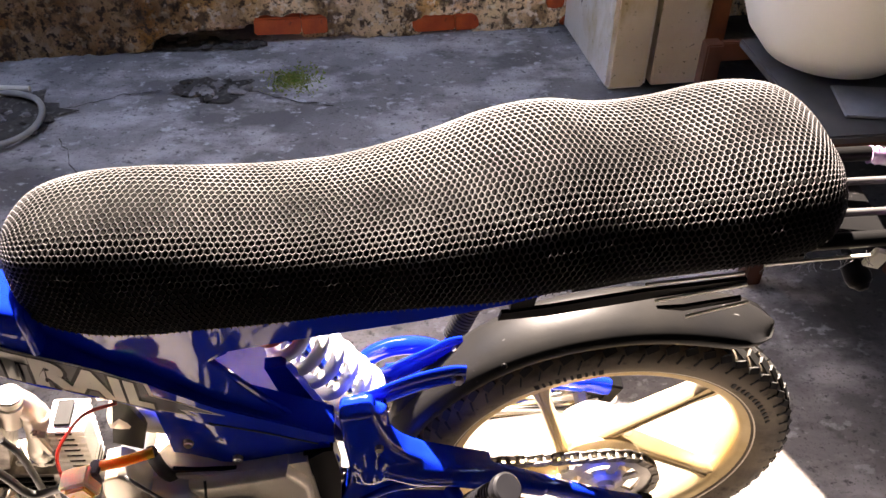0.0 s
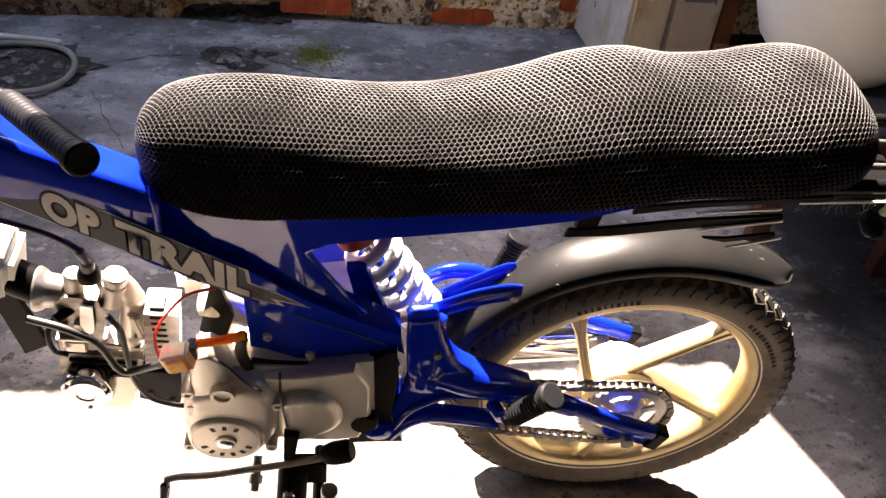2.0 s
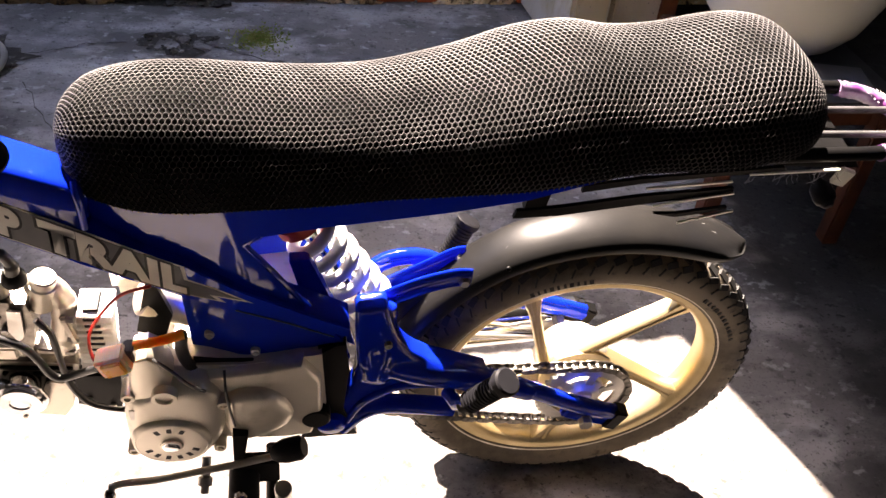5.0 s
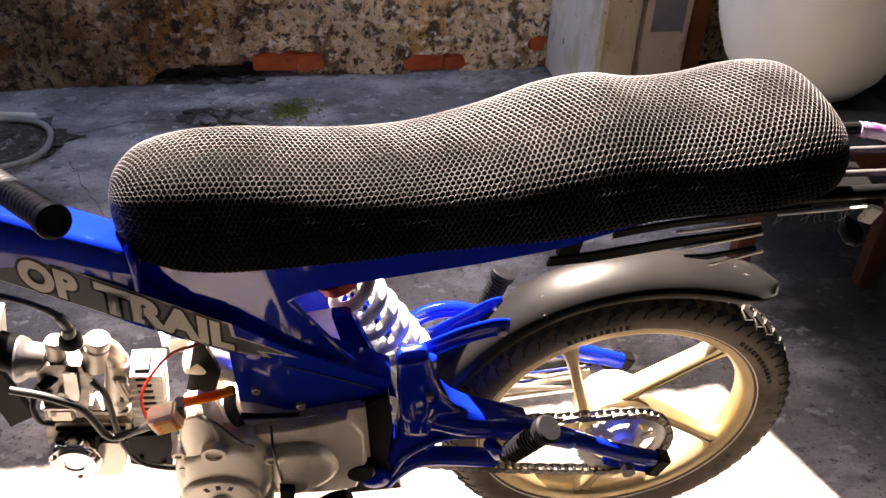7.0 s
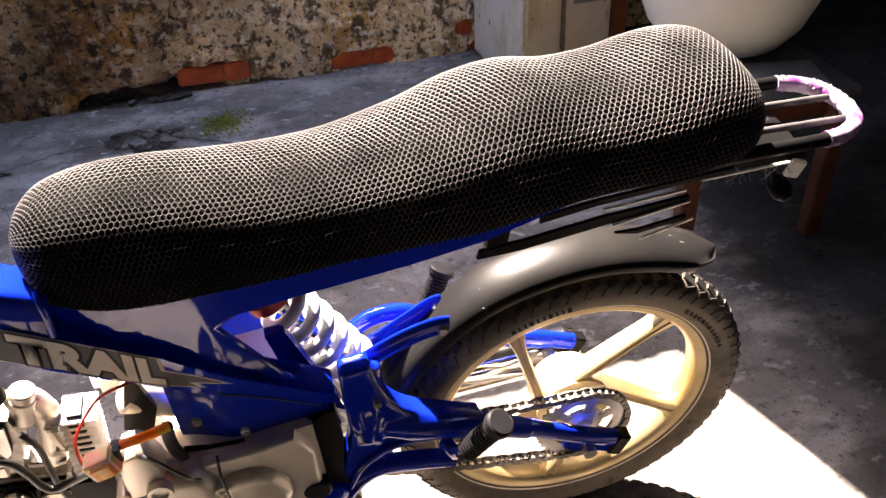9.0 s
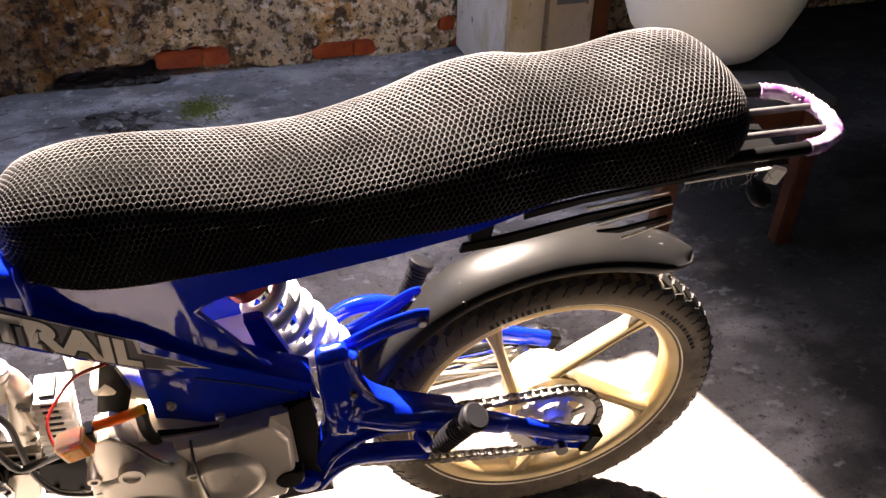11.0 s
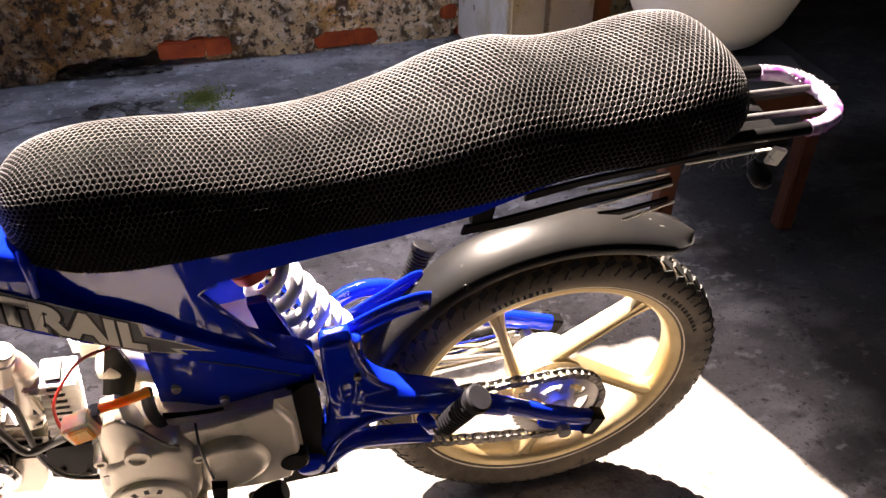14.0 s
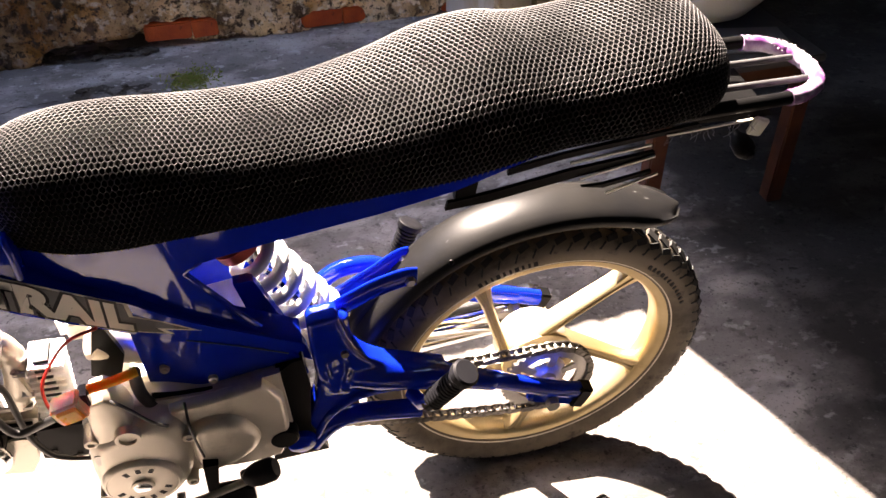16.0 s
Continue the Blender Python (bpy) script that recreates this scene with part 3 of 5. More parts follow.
    part("hub", lathe(B(), [(0, 0), (0.030, 0), (0.034, 0.006), (0.046, 0.010), (0.052, 0.014), (0.056, 0.020), (0.059, 0.030), (0.061, 0.050), (0.061, 0.060), (0.055, 0.064), (0.03, 0.066), (0, 0.066)], AXLE + Vector((0, -0.03, 0)), AXLE + Vector((0, 0.06, 0)), 56), HUBMETAL, rim, "bright cast wheel hub")
    part("hub_flange", lathe(B(), [(0.040, 0), (0.058, 0), (0.061, 0.002), (0.061, 0.007), (0.058, 0.009), (0.040, 0.009)], AXLE + Vector((0, -0.029, 0)), AXLE, 56), GOLD, rim)
    part("brake_plate", lathe(B(), [(0, 0), (0.046, 0), (0.050, 0.003), (0.047, 0.010), (0.03, 0.016), (0.018, 0.03), (0, 0.03)], AXLE + Vector((0, 0.037, 0)), AXLE + Vector((0, 0.1, 0)), 48), ALLOY, bike, "grey cast brake drum plate")

rear_wheel()

# sprocket and chain
SPR_Y = -0.060
def sprocket():
    bm = B()
    n = 36
    outer, inner = [], []
    for i in range(n * 4):
        a = 2 * math.pi * i / (n * 4)
        r = 0.0745 if i % 4 in (0, 1) else 0.0700
        outer.append((AXLE.x + r * math.cos(a), 0.28 + r * math.sin(a)))
    rings = []
    for y in (SPR_Y - 0.003, SPR_Y + 0.003):
        o = [bm.verts.new((x, y, z)) for x, z in outer]
        q = [bm.verts.new((AXLE.x + 0.052 * math.cos(2 * math.pi * i / (n * 4)), y, 0.28 + 0.052 * math.sin(2 * math.pi * i / (n * 4)))) for i in range(n * 4)]
        rings.append((o, q))
    m = n * 4
    for i in range(m):
        j = (i + 1) % m
        bm.faces.new((rings[0][0][i], rings[0][0][j], rings[0][1][j], rings[0][1][i]))
        bm.faces.new((rings[1][0][i], rings[1][1][i], rings[1][1][j], rings[1][0][j]))
        bm.faces.new((rings[0][0][i], rings[1][0][i], rings[1][0][j], rings[0][0][j]))
        bm.faces.new((rings[0][1][i], rings[0][1][j], rings[1][1][j], rings[1][1][i]))
    s = part("sprocket", bm, STEEL, bike, "steel rear sprocket with cut-outs", 30)
    for k in range(6):
        a = radians(60 * k + 20)
        d = Vector((math.cos(a), 0, math.sin(a)))
        part("web", bevel(add_box(B(), AXLE + d * 0.041 + Vector((0, SPR_Y, 0)), (0.030, 0.0056, 0.014), Matrix.Rotation(-a, 4, "Y")), 0.001), STEEL, s)
    part("sprocket_carrier", lathe(B(), [(0, 0), (0.014, 0), (0.016, 0.006), (0.03, 0.01), (0.036, 0.014), (0.036, 0.024), (0, 0.024)], AXLE + Vector((0, SPR_Y - 0.012, 0)), AXLE, 32), ALLOY, s)

sprocket()

def chain():
    front = Vector((-0.43, SPR_Y, 0.325))
    R, r = 0.0740, 0.028
    c = AXLE + Vector((0, SPR_Y, 0))
    top0, top1 = front + Vector((0, 0, r)), c + Vector((-0.012, 0, R))
    bot0, bot1 = front + Vector((0, 0, -r)), c + Vector((-0.02, 0, -R))
    dense = [top0.lerp(top1, i / 60) for i in range(60)]
    dense += [c + Vector((R * math.cos(a), 0, R * math.sin(a))) for a in np.linspace(math.pi / 2 + 0.1, -math.pi / 2 - 0.1, 60)]
    dense += [bot1.lerp(bot0, i / 60) + Vector((0, 0, -0.012 * math.sin(math.pi * i / 60))) for i in range(61)]
    L = [0]
    for p, q in zip(dense, dense[1:]):
        L.append(L[-1] + (q - p).length)
    pitch = 0.0127
    n = int(L[-1] / pitch)
    pins = []
    for k in range(n + 1):
        d = k * pitch
        pins.append(Vector([float(np.interp(d, L, [p[i] for p in dense])) for i in range(3)]))
    bm = B()
    for p in pins:
        cyl(bm, p + Vector((0, -0.0075, 0)), p + Vector((0, 0.0075, 0)), 0.0036, seg=8)
    ch = part("chain", bm, CHAIN, bike, "oily steel drive chain", 40)
    lm = B()
    for y in (-0.0065, 0.0065):
        pts = []
        for cx, a0 in ((0.00635, -90), (-0.00635, 90)):
            for a in range(0, 181, 45):
                t = radians(a0 + a)
                pts.append((cx + 0.0054 * math.cos(t), 0.0054 * math.sin(t)))
        plate(lm, pts, y - 0.0009, y + 0.0009)
    first = None
    for k, (p, q) in enumerate(zip(pins, pins[1:])):
        if first is None:
            o = part("link", lm, CHAIN, ch)
            first = o.data
        else:
            o = new("link", first)
            o.parent = ch
        d = q - p
        o.matrix_basis = Matrix.Translation((p + q) / 2 + Vector((0, 0, 0))) @ Matrix.Rotation(-math.atan2(d.z, d.x), 4, "Y") @ Matrix.Diagonal((1, 0.78 if k % 2 else 1.0, 1, 1))

chain()

# rear mudguard
def fender():
    sec = [(0.311, -0.0405), (0.317, -0.0425), (0.322, -0.0415), (0.3275, -0.036), (0.3315, -0.026), (0.3340, -0.013), (0.3348, 0.0), (0.3340, 0.013), (0.3315, 0.026), (0.3275, 0.036), (0.322, 0.0415), (0.317, 0.0425), (0.311, 0.0405)]
    n = 64
    def rows(bm, inset):
        out = []
        for i in range(n + 1):
            deg = 57.5 + (184 - 57.5) * i / n
            a = radians(deg)
            e = max(0.0, 1 - (deg - 57.5) / 11)                      # rounded tail
            k = math.sqrt(max(0.0, 1 - e * e)) * 0.80 + 0.20
            g = min(1.0, max(0.0, (deg - 112) / 34))                # drawn in towards the swing arm
            g = g * g * (3 - 2 * g)
            flip_up = 0.010 * max(0.0, 1 - (deg - 57.5) / 22) ** 2    # tail turned up a little
            row = []
            for r, y in sec:
                edge = 1.0 if abs(y) > 0.036 else 0.0
                rr = r - inset + 0.010 * e * edge - 0.012 * g + flip_up
                row.append(bm.verts.new((AXLE.x + rr * math.cos(a), y * k * (1 - 0.10 * g) * (1 - inset * 12) - 0.006, AXLE.z + rr * math.sin(a))))
            out.append(row)
        return out
    bm = B()
    outer, inner = rows(bm, 0.0), rows(bm, 0.003)
    for lay, flip in ((outer, False), (inner, True)):
        for p, q in zip(lay, lay[1:]):
            for k in range(len(sec) - 1):
                f = (p[k], q[k], q[k + 1], p[k + 1])
                bm.faces.new(f[::-1] if flip else f)
    for k in range(len(sec) - 1):
        bm.faces.new((outer[0][k], outer[0][k + 1], inner[0][k + 1], inner[0][k]))
        bm.faces.new((outer[-1][k], inner[-1][k], inner[-1][k + 1], outer[-1][k + 1]))
    for p, q, u, v in zip(outer, outer[1:], inner, inner[1:]):
        bm.faces.new((p[0], u[0], v[0], q[0]))
        bm.faces.new((p[-1], q[-1], v[-1], u[-1]))
    f = part("rear_mudguard", bm, FENDER, bike, "scuffed dark grey plastic rear mudguard", 50)
    # tan inner skin, just inside the mudguard
    bm = B()
    lay = rows(bm, 0.0036)
    for p, q in zip(lay, lay[1:]):
        for k in range(len(sec) - 1):
            bm.faces.new((p[k], p[k + 1], q[k + 1], q[k]))
    part("tan_lining", bm, TAN_SKIN, f, "tan lining of the underside", 50)
    part("rivet", lathe(B(), [(0, 0), (0.004, 0), (0.003, 0.002), (0, 0.0025)], (-0.157, -0.050, 0.568), (-0.17, -0.08, 0.58), 12), BLACK, f)

fender()

# frame: two pressed side panels
PANEL = [(-0.655, 0.706), (-0.55, 0.709), (-0.40, 0.724), (-0.25, 0.75), (-0.16, 0.765), (-0.05, 0.785), (-0.05, 0.765), (-0.168, 0.722), (-0.259, 0.703), (-0.395, 0.682), (-0.475, 0.667), (-0.491, 0.655), (-0.428, 0.555), (-0.372, 0.475), (-0.362, 0.44), (-0.40, 0.405), (-0.436, 0.399), (-0.566, 0.426), (-0.572, 0.573), (-0.61, 0.61), (-0.69, 0.66), (-0.668, 0.69)]
def taper(x, z):
    """How far the side panel stands out: it draws in towards the tank."""
    k = min(1.0, max(0.0, (-0.48 - x) / 0.08))
    return 0.012 + 0.15 * (min(max(x, -0.70), -0.50) + 0.50) + (0.66 - min(z, 0.69)) * (0.04 - 0.045 * k * k * (3 - 2 * k))

def spar_shift(x, z):
    """The spar follows the panel: how far it stands out, and how far it sinks as it draws in."""
    k = min(1.0, max(0.0, (-0.47 - x) / 0.13))
    k = k * k * (3 - 2 * k)
    wide = 0.012 + (0.66 - z) * 0.010 + (0.66 - max(z, 0.61)) * 0.060 * k - (0.61 - min(z, 0.61)) * 0.05
    g = min(1.0, max(0.0, (-0.60 - x) / 0.08))
    g = g * g * (3 - 2 * g)
    out = (taper(x, 0.66) + 0.006) * (1 - g) + wide * g
    return out, 1.28 * (out - wide)

def splay(bm, panel=False):
    """Bends a flat part of the body to the taper of the side panel."""
    for i in range(16):
        bmesh.ops.bisect_plane(bm, geom=bm.verts[:] + bm.edges[:] + bm.faces[:], plane_co=(-0.71 + 0.0205 * i, 0, 0), plane_no=(1, 0, 0))
    for v in bm.verts:
        out, sink = (taper(v.co.x, v.co.z), 0.0) if panel else spar_shift(v.co.x, v.co.z)
        v.co.y += out * (1 if v.co.y > 0 else -1)
        v.co.z += sink
    return bm

def frame_panels():
    for side in (-1, 1):
        bm = plate(B(), PANEL if side < 0 else [p for p in PANEL if p[0] > -0.57], side * 0.066, side * 0.071)
        splay(bm, True)
        bevel(bm, 0.0018, 2, 40)
        part("side_panel", bm, BLUE, bike, "glossy blue pressed-steel side panel")
    # closing strip below the seat
    part("seat_rail", bevel(plate(B(), [(-0.655, 0.715), (-0.16, 0.745), (-0.05, 0.77), (-0.05, 0.785), (-0.16, 0.765), (-0.655, 0.735)], -0.065, 0.065), 0.002), BLACK, bike)
    # front edge of the panel opening, rolled
    for side in (-1, 1):
        part("panel_lip", sweep(B(), [(-0.47, side * 0.080, 0.668), (-0.49, side * 0.080, 0.654), (-0.46, side * 0.080, 0.606), (-0.428, side * 0.080, 0.555), (-0.372, side * 0.080, 0.475)], 0.004, 8), BLUE, bike)
    # tank
    bm = B()
    secs = []
    for x, zb, zt, hw in ((-0.656, 0.655, 0.740, 0.040), (-0.660, 0.650, 0.746, 0.043), (-0.72, 0.68, 0.774, 0.045), (-0.80, 0.72, 0.811, 0.045), (-0.90, 0.76, 0.855, 0.044), (-1.02, 0.82, 0.90, 0.04), (-1.06, 0.85, 0.895, 0.03)):
        row = []
        for k in range(17):
            a = math.pi * k / 16
            y = -hw * math.copysign(abs(math.cos(a)) ** 0.45, math.cos(a))
            row.append(bm.verts.new((x, y - 0.042, zb + (zt - zb) * abs(math.sin(a)) ** 0.35 - 0.45 * (y + hw) * abs(math.sin(a)))))
        secs.append(row)
    for p, q in zip(secs, secs[1:]):
        for k in range(16):
            bm.faces.new((p[k], q[k], q[k + 1], p[k + 1]))
        bm.faces.new((p[0], p[-1], q[-1], q[0]))
    bm.faces.new(secs[0]); bm.faces.new(secs[-1][::-1])
    part("fuel_tank", bm, BLUE, bike, "glossy blue fuel tank cover", 50)
    part("tank_lip", sweep(B(), curve_points([(-0.662, -0.070, 0.742), (-0.659, -0.082, 0.738), (-0.657, -0.0855, 0.722), (-0.657, -0.087, 0.690)]), 0.0042, 10), BLUE, bike)
    part("spine_tube", sweep(B(), [(-1.05, 0.0, 0.79), (-0.80, 0.0, 0.70), (-0.60, 0.0, 0.69)], 0.020, 14), BLACK, bike)
    # spar that carries the lettering
    spar = part("spar", bevel(splay(plate(B(), [(-1.0, 0.878), (-0.777, 0.754), (-0.646, 0.681), (-0.559, 0.633), (-0.489, 0.575), (-0.365, 0.498), (-0.365, 0.478), (-0.50, 0.535), (-0.567, 0.577), (-0.609, 0.604), (-0.714, 0.662), (-0.8015, 0.7106), (-1.0, 0.821)], -0.079, -0.035)), 0.006), BLUE, bike, "glossy blue frame spar with a lettered decal")
    return spar

spar = frame_panels()

# shock absorber
def shock():
    a, b = Vector((-0.420, 0.0, 0.603)), Vector((-0.332, 0.0, 0.450))
    ax = (b - a).normalized()
    sh = part("shock_absorber", cyl(B(), a - ax * 0.03, b + ax * 0.02, 0.012), CHROME, bike, "rear shock absorber with a thick white spring")
    m, ln = axis_frame(a, b)
    turns, n = 5.5, 130
    pts = [m @ Vector((0.031 * math.cos(2 * math.pi * turns * i / n), 0.031 * math.sin(2 * math.pi * turns * i / n), ln * i / n)) for i in range(n + 1)]
    part("spring", sweep(B(), pts, 0.0088, 12), WHITE, sh, "white powder-coated coil spring")
    part("spring_cap", lathe(B(), [(0, 0), (0.024, 0), (0.034, 0.006), (0.034, 0.022), (0.026, 0.026), (0, 0.026)], a - ax * 0.03, b, 28), RED, sh, "red anodised spring seat")
    part("spring_foot", lathe(B(), [(0, 0), (0.034, 0), (0.034, 0.008), (0.022, 0.016), (0.016, 0.03), (0, 0.03)], b - ax * 0.002, b + ax, 28), WHITE, sh)

shock()

# swing arm
def swing_arm():
    def flow(bm, pts, radii, flat=1.0):
        P = curve_points(pts, 6)
        return sweep(bm, P, [float(np.interp(k / (len(P) - 1), np.linspace(0, 1, len(radii)), radii)) for k in range(len(P))], 20, flat=flat)
    # pressed plate: column, shoulder and the arch over the lower tube
    outline = [(-0.358, 0.537), (-0.317, 0.544), (-0.306, 0.497), (-0.295, 0.467), (-0.279, 0.445), (-0.255, 0.427), (-0.209, 0.406), (-0.164, 0.387), (-0.173, 0.352), (-0.212, 0.368), (-0.258, 0.374), (-0.297, 0.368), (-0.322, 0.352), (-0.344, 0.329), (-0.362, 0.288), (-0.356, 0.269), (-0.373, 0.245), (-0.39, 0.251), (-0.396, 0.272), (-0.387, 0.3), (-0.367, 0.344), (-0.355, 0.381), (-0.352, 0.418), (-0.356, 0.478)]
    bm = plate(B(), outline, -0.092, -0.058)
    flow(bm, [(-0.323, -0.055, 0.512), (-0.324, -0.064, 0.470), (-0.324, -0.074, 0.42), (-0.324, -0.078, 0.385)], [0.024, 0.027, 0.029, 0.024])
    flow(bm, [(-0.300, -0.078, 0.405), (-0.262, -0.084, 0.400), (-0.215, -0.086, 0.388), (-0.155, -0.088, 0.366), (-0.09, -0.092, 0.338)], [0.022, 0.026, 0.022, 0.018, 0.014])
    arm = part("swing_arm", bm, BLUE, bike, "glossy blue fabricated steel swing arm", 180)
    md = arm.modifiers.new("blend", "REMESH")
    md.mode, md.voxel_size, md.use_smooth_shade = "VOXEL", 0.0032, True
    md = arm.modifiers.new("soften", "SMOOTH")
    md.factor, md.iterations = 0.5, 12
    part("arch_flange", sweep(B(), curve_points([(x, -0.094, z) for x, z in outline[8:15]]), 0.0055, 10), BLUE, arm)
    part("lower_tube", sweep(B(), curve_points([(x, -0.084, z) for x, z in [(-0.368, 0.26), (-0.343, 0.295), (-0.313, 0.312), (-0.266, 0.308), (-0.204, 0.297)]]), 0.0150, 14), BLUE, arm)
    for side in (-1, 1):
        part("arm_tube", sweep(B(), curve_points([(-0.16, side * 0.078, 0.365), (-0.08, side * 0.09, 0.335), (0.0, side * 0.098, 0.302), (0.045, side * 0.098, 0.285)]), 0.0155, 14, flat=0.8), BLUE, arm)
        part("axle_plate", bevel(add_box(B(), (0.012, side * 0.098, 0.286), (0.100, 0.018, 0.040) if side < 0 else (0.07, 0.012, 0.034), Matrix.Rotation(radians(22), 4, "Y")), 0.006), BLUE if side < 0 else BLACK, arm)
        part("adjuster", bevel(add_box(B(), (0.050, side * 0.1, 0.276), (0.024, 0.024, 0.044), Matrix.Rotation(radians(22), 4, "Y")), 0.003), BLACK, arm)
    part("arm_tube", sweep(B(), curve_points([(-0.30, 0.08, 0.38), (-0.16, 0.085, 0.365), (-0.06, 0.09, 0.33), (0.0, 0.098, 0.302)]), 0.0155, 14), BLUE, arm)
    part("axle_nut", cyl(B(), (0.0, -0.118, 0.28), (0, 0.118, 0.28), 0.011, seg=6), STEEL, arm)
    part("pivot_boss", lathe(B(), [(0.0, 0), (0.012, 0), (0.02, 0.003), (0.022, 0.012), (0.022, 0.05), (0, 0.05)], (-0.385, -0.108, 0.29), (-0.385, 0, 0.29), 28), BLUE, arm)
    part("stay", sweep(B(), curve_points([(-0.350, -0.041, 0.487), (-0.31, -0.041, 0.504), (-0.26, -0.041, 0.530), (-0.222, -0.041, 0.542), (-0.203, -0.041, 0.541)]), 0.0165, 16, flat=0.42), BLUE, arm)
    part("stay", sweep(B(), curve_points([(-0.335, 0.020, 0.440), (-0.29, 0.020, 0.467), (-0.24, 0.020, 0.500), (-0.212, 0.020, 0.519), (-0.198, 0.020, 0.522)]), 0.0155, 16, flat=0.42), BLUE, arm)
    part("stay_bolt", lathe(B(), [(0, 0), (0.006, 0), (0.008, 0.003), (0.008, 0.012), (0, 0.012)], (-0.212, -0.053, 0.541), (-0.212, 0, 0.541), 6), STEEL, arm)
    part("stay_bolt", lathe(B(), [(0, 0), (0.006, 0), (0.008, 0.003), (0.008, 0.012), (0, 0.012)], (-0.206, 0.008, 0.521), (-0.206, 0.03, 0.521), 6), STEEL, arm)
    part("breather_hose", sweep(B(), curve_points([(-0.225, 0.0, 0.482), (-0.25, 0.0, 0.470), (-0.272, 0.0, 0.445), (-0.281, 0.0, 0.415), (-0.283, 0.0, 0.38)]), 0.013, 12), GRIP, arm, "black rubber breather hose")
    part("hoop", sweep(B(), curve_points([(-0.335, 0.05, 0.43), (-0.322, 0.05, 0.462), (-0.296, 0.05, 0.481), (-0.261, 0.05, 0.485), (-0.231, 0.05, 0.473), (-0.20, 0.052, 0.44), (-0.17, 0.06, 0.39)]), 0.0125, 14), BLUE, arm)
    for side in (-1, 1):
        d = Vector((0.035, side * 0.02, 0.075)) * (0.84 if side > 0 else 1.0)
        p0 = Vector((-0.198, side * 0.135, 0.385))
        part("foot_peg", cyl(B(), p0 - d * 0.2, p0 + d, 0.010), BLACK, arm)
        ln = d.length
        prof = [(0, 0), (0.0125, 0)]
        for k in range(11):
            h = ln * (0.02 + 0.9 * k / 11)
            prof += [(0.0125, h), (0.0165, h + 0.001), (0.0165, h + 0.0042), (0.0125, h + 0.0052)]
        prof += [(0.0125, ln * 0.93), (0.0195, ln * 0.95), (0.02, ln * 0.98), (0.02, ln * 1.08), (0.017, ln * 1.11), (0, ln * 1.11)]
        part("peg_rubber", lathe(B(), prof, p0, p0 + d, 20), GRIP, arm, "ribbed black rubber foot peg")
        part("peg_mount", sweep(B(), [(-0.22, side * 0.095, 0.355), (-0.21, side * 0.12, 0.36), tuple(p0)], 0.011, 10), BLUE, arm)

swing_arm()

# luggage rack behind the seat and the black sub-frame below it
def rack():
    rail = [(0.02, -0.069, 0.775), (0.17, -0.069, 0.783), (0.245, -0.069, 0.786), (0.285, -0.062, 0.785), (0.318, -0.037, 0.780), (0.331, 0.0, 0.776), (0.324, 0.033, 0.776), (0.296, 0.056, 0.780), (0.25, 0.064, 0.783), (0.02, 0.066, 0.772)]
    rk = part("luggage_rack", sweep(B(), curve_points(rail), 0.0088, 12), BLACK, bike, "black tubular luggage rack")
    wrap = curve_points([(0.258, -0.068, 0.7855)] + rail[3:8] + [(0.262, 0.062, 0.783)])
    film = part("plastic_wrap", sweep(B(), wrap, [0.0106 + 0.0018 * noise.noise((i * 0.9, 0, 0)) for i in range(len(wrap))], 14), PURPLE, rk, "torn purple and clear plastic wrapping")
    rnd = random.Random(12)
    bm = B()
    for i in range(70):
        k = rnd.gauss(0.62, 0.10) * (len(wrap) - 1)
        p = wrap[int(min(max(k, 1), len(wrap) - 2))]
        a = rnd.uniform(0.2, 2.9)
        n = Vector((0.3 * math.cos(a), math.cos(a) * 0.9, math.sin(a))).normalized()
        e = p + n * 0.0105
        w = Vector((rnd.uniform(-1, 1), rnd.uniform(-1, 1), rnd.uniform(-0.3, 0.3))).normalized() * rnd.uniform(0.002, 0.006)
        q = n * rnd.uniform(0.0005, 0.003) + w
        bm.faces.new([bm.verts.new(v) for v in (e - w * 0.6, e + n.cross(w) * 0.35, e + q, e - n.cross(w) * 0.35)])
    tagged(part("torn_film", bm, WHITE, film, "frayed clear film", 0), "frayed clear film on the rack", kind="stuff")
    for y in (-0.022, 0.026):
        part("rack_bar", cyl(B(), (0.05, y, 0.774), (0.326, y, 0.777), 0.0045, seg=12), DULL_STEEL, rk)

rack()

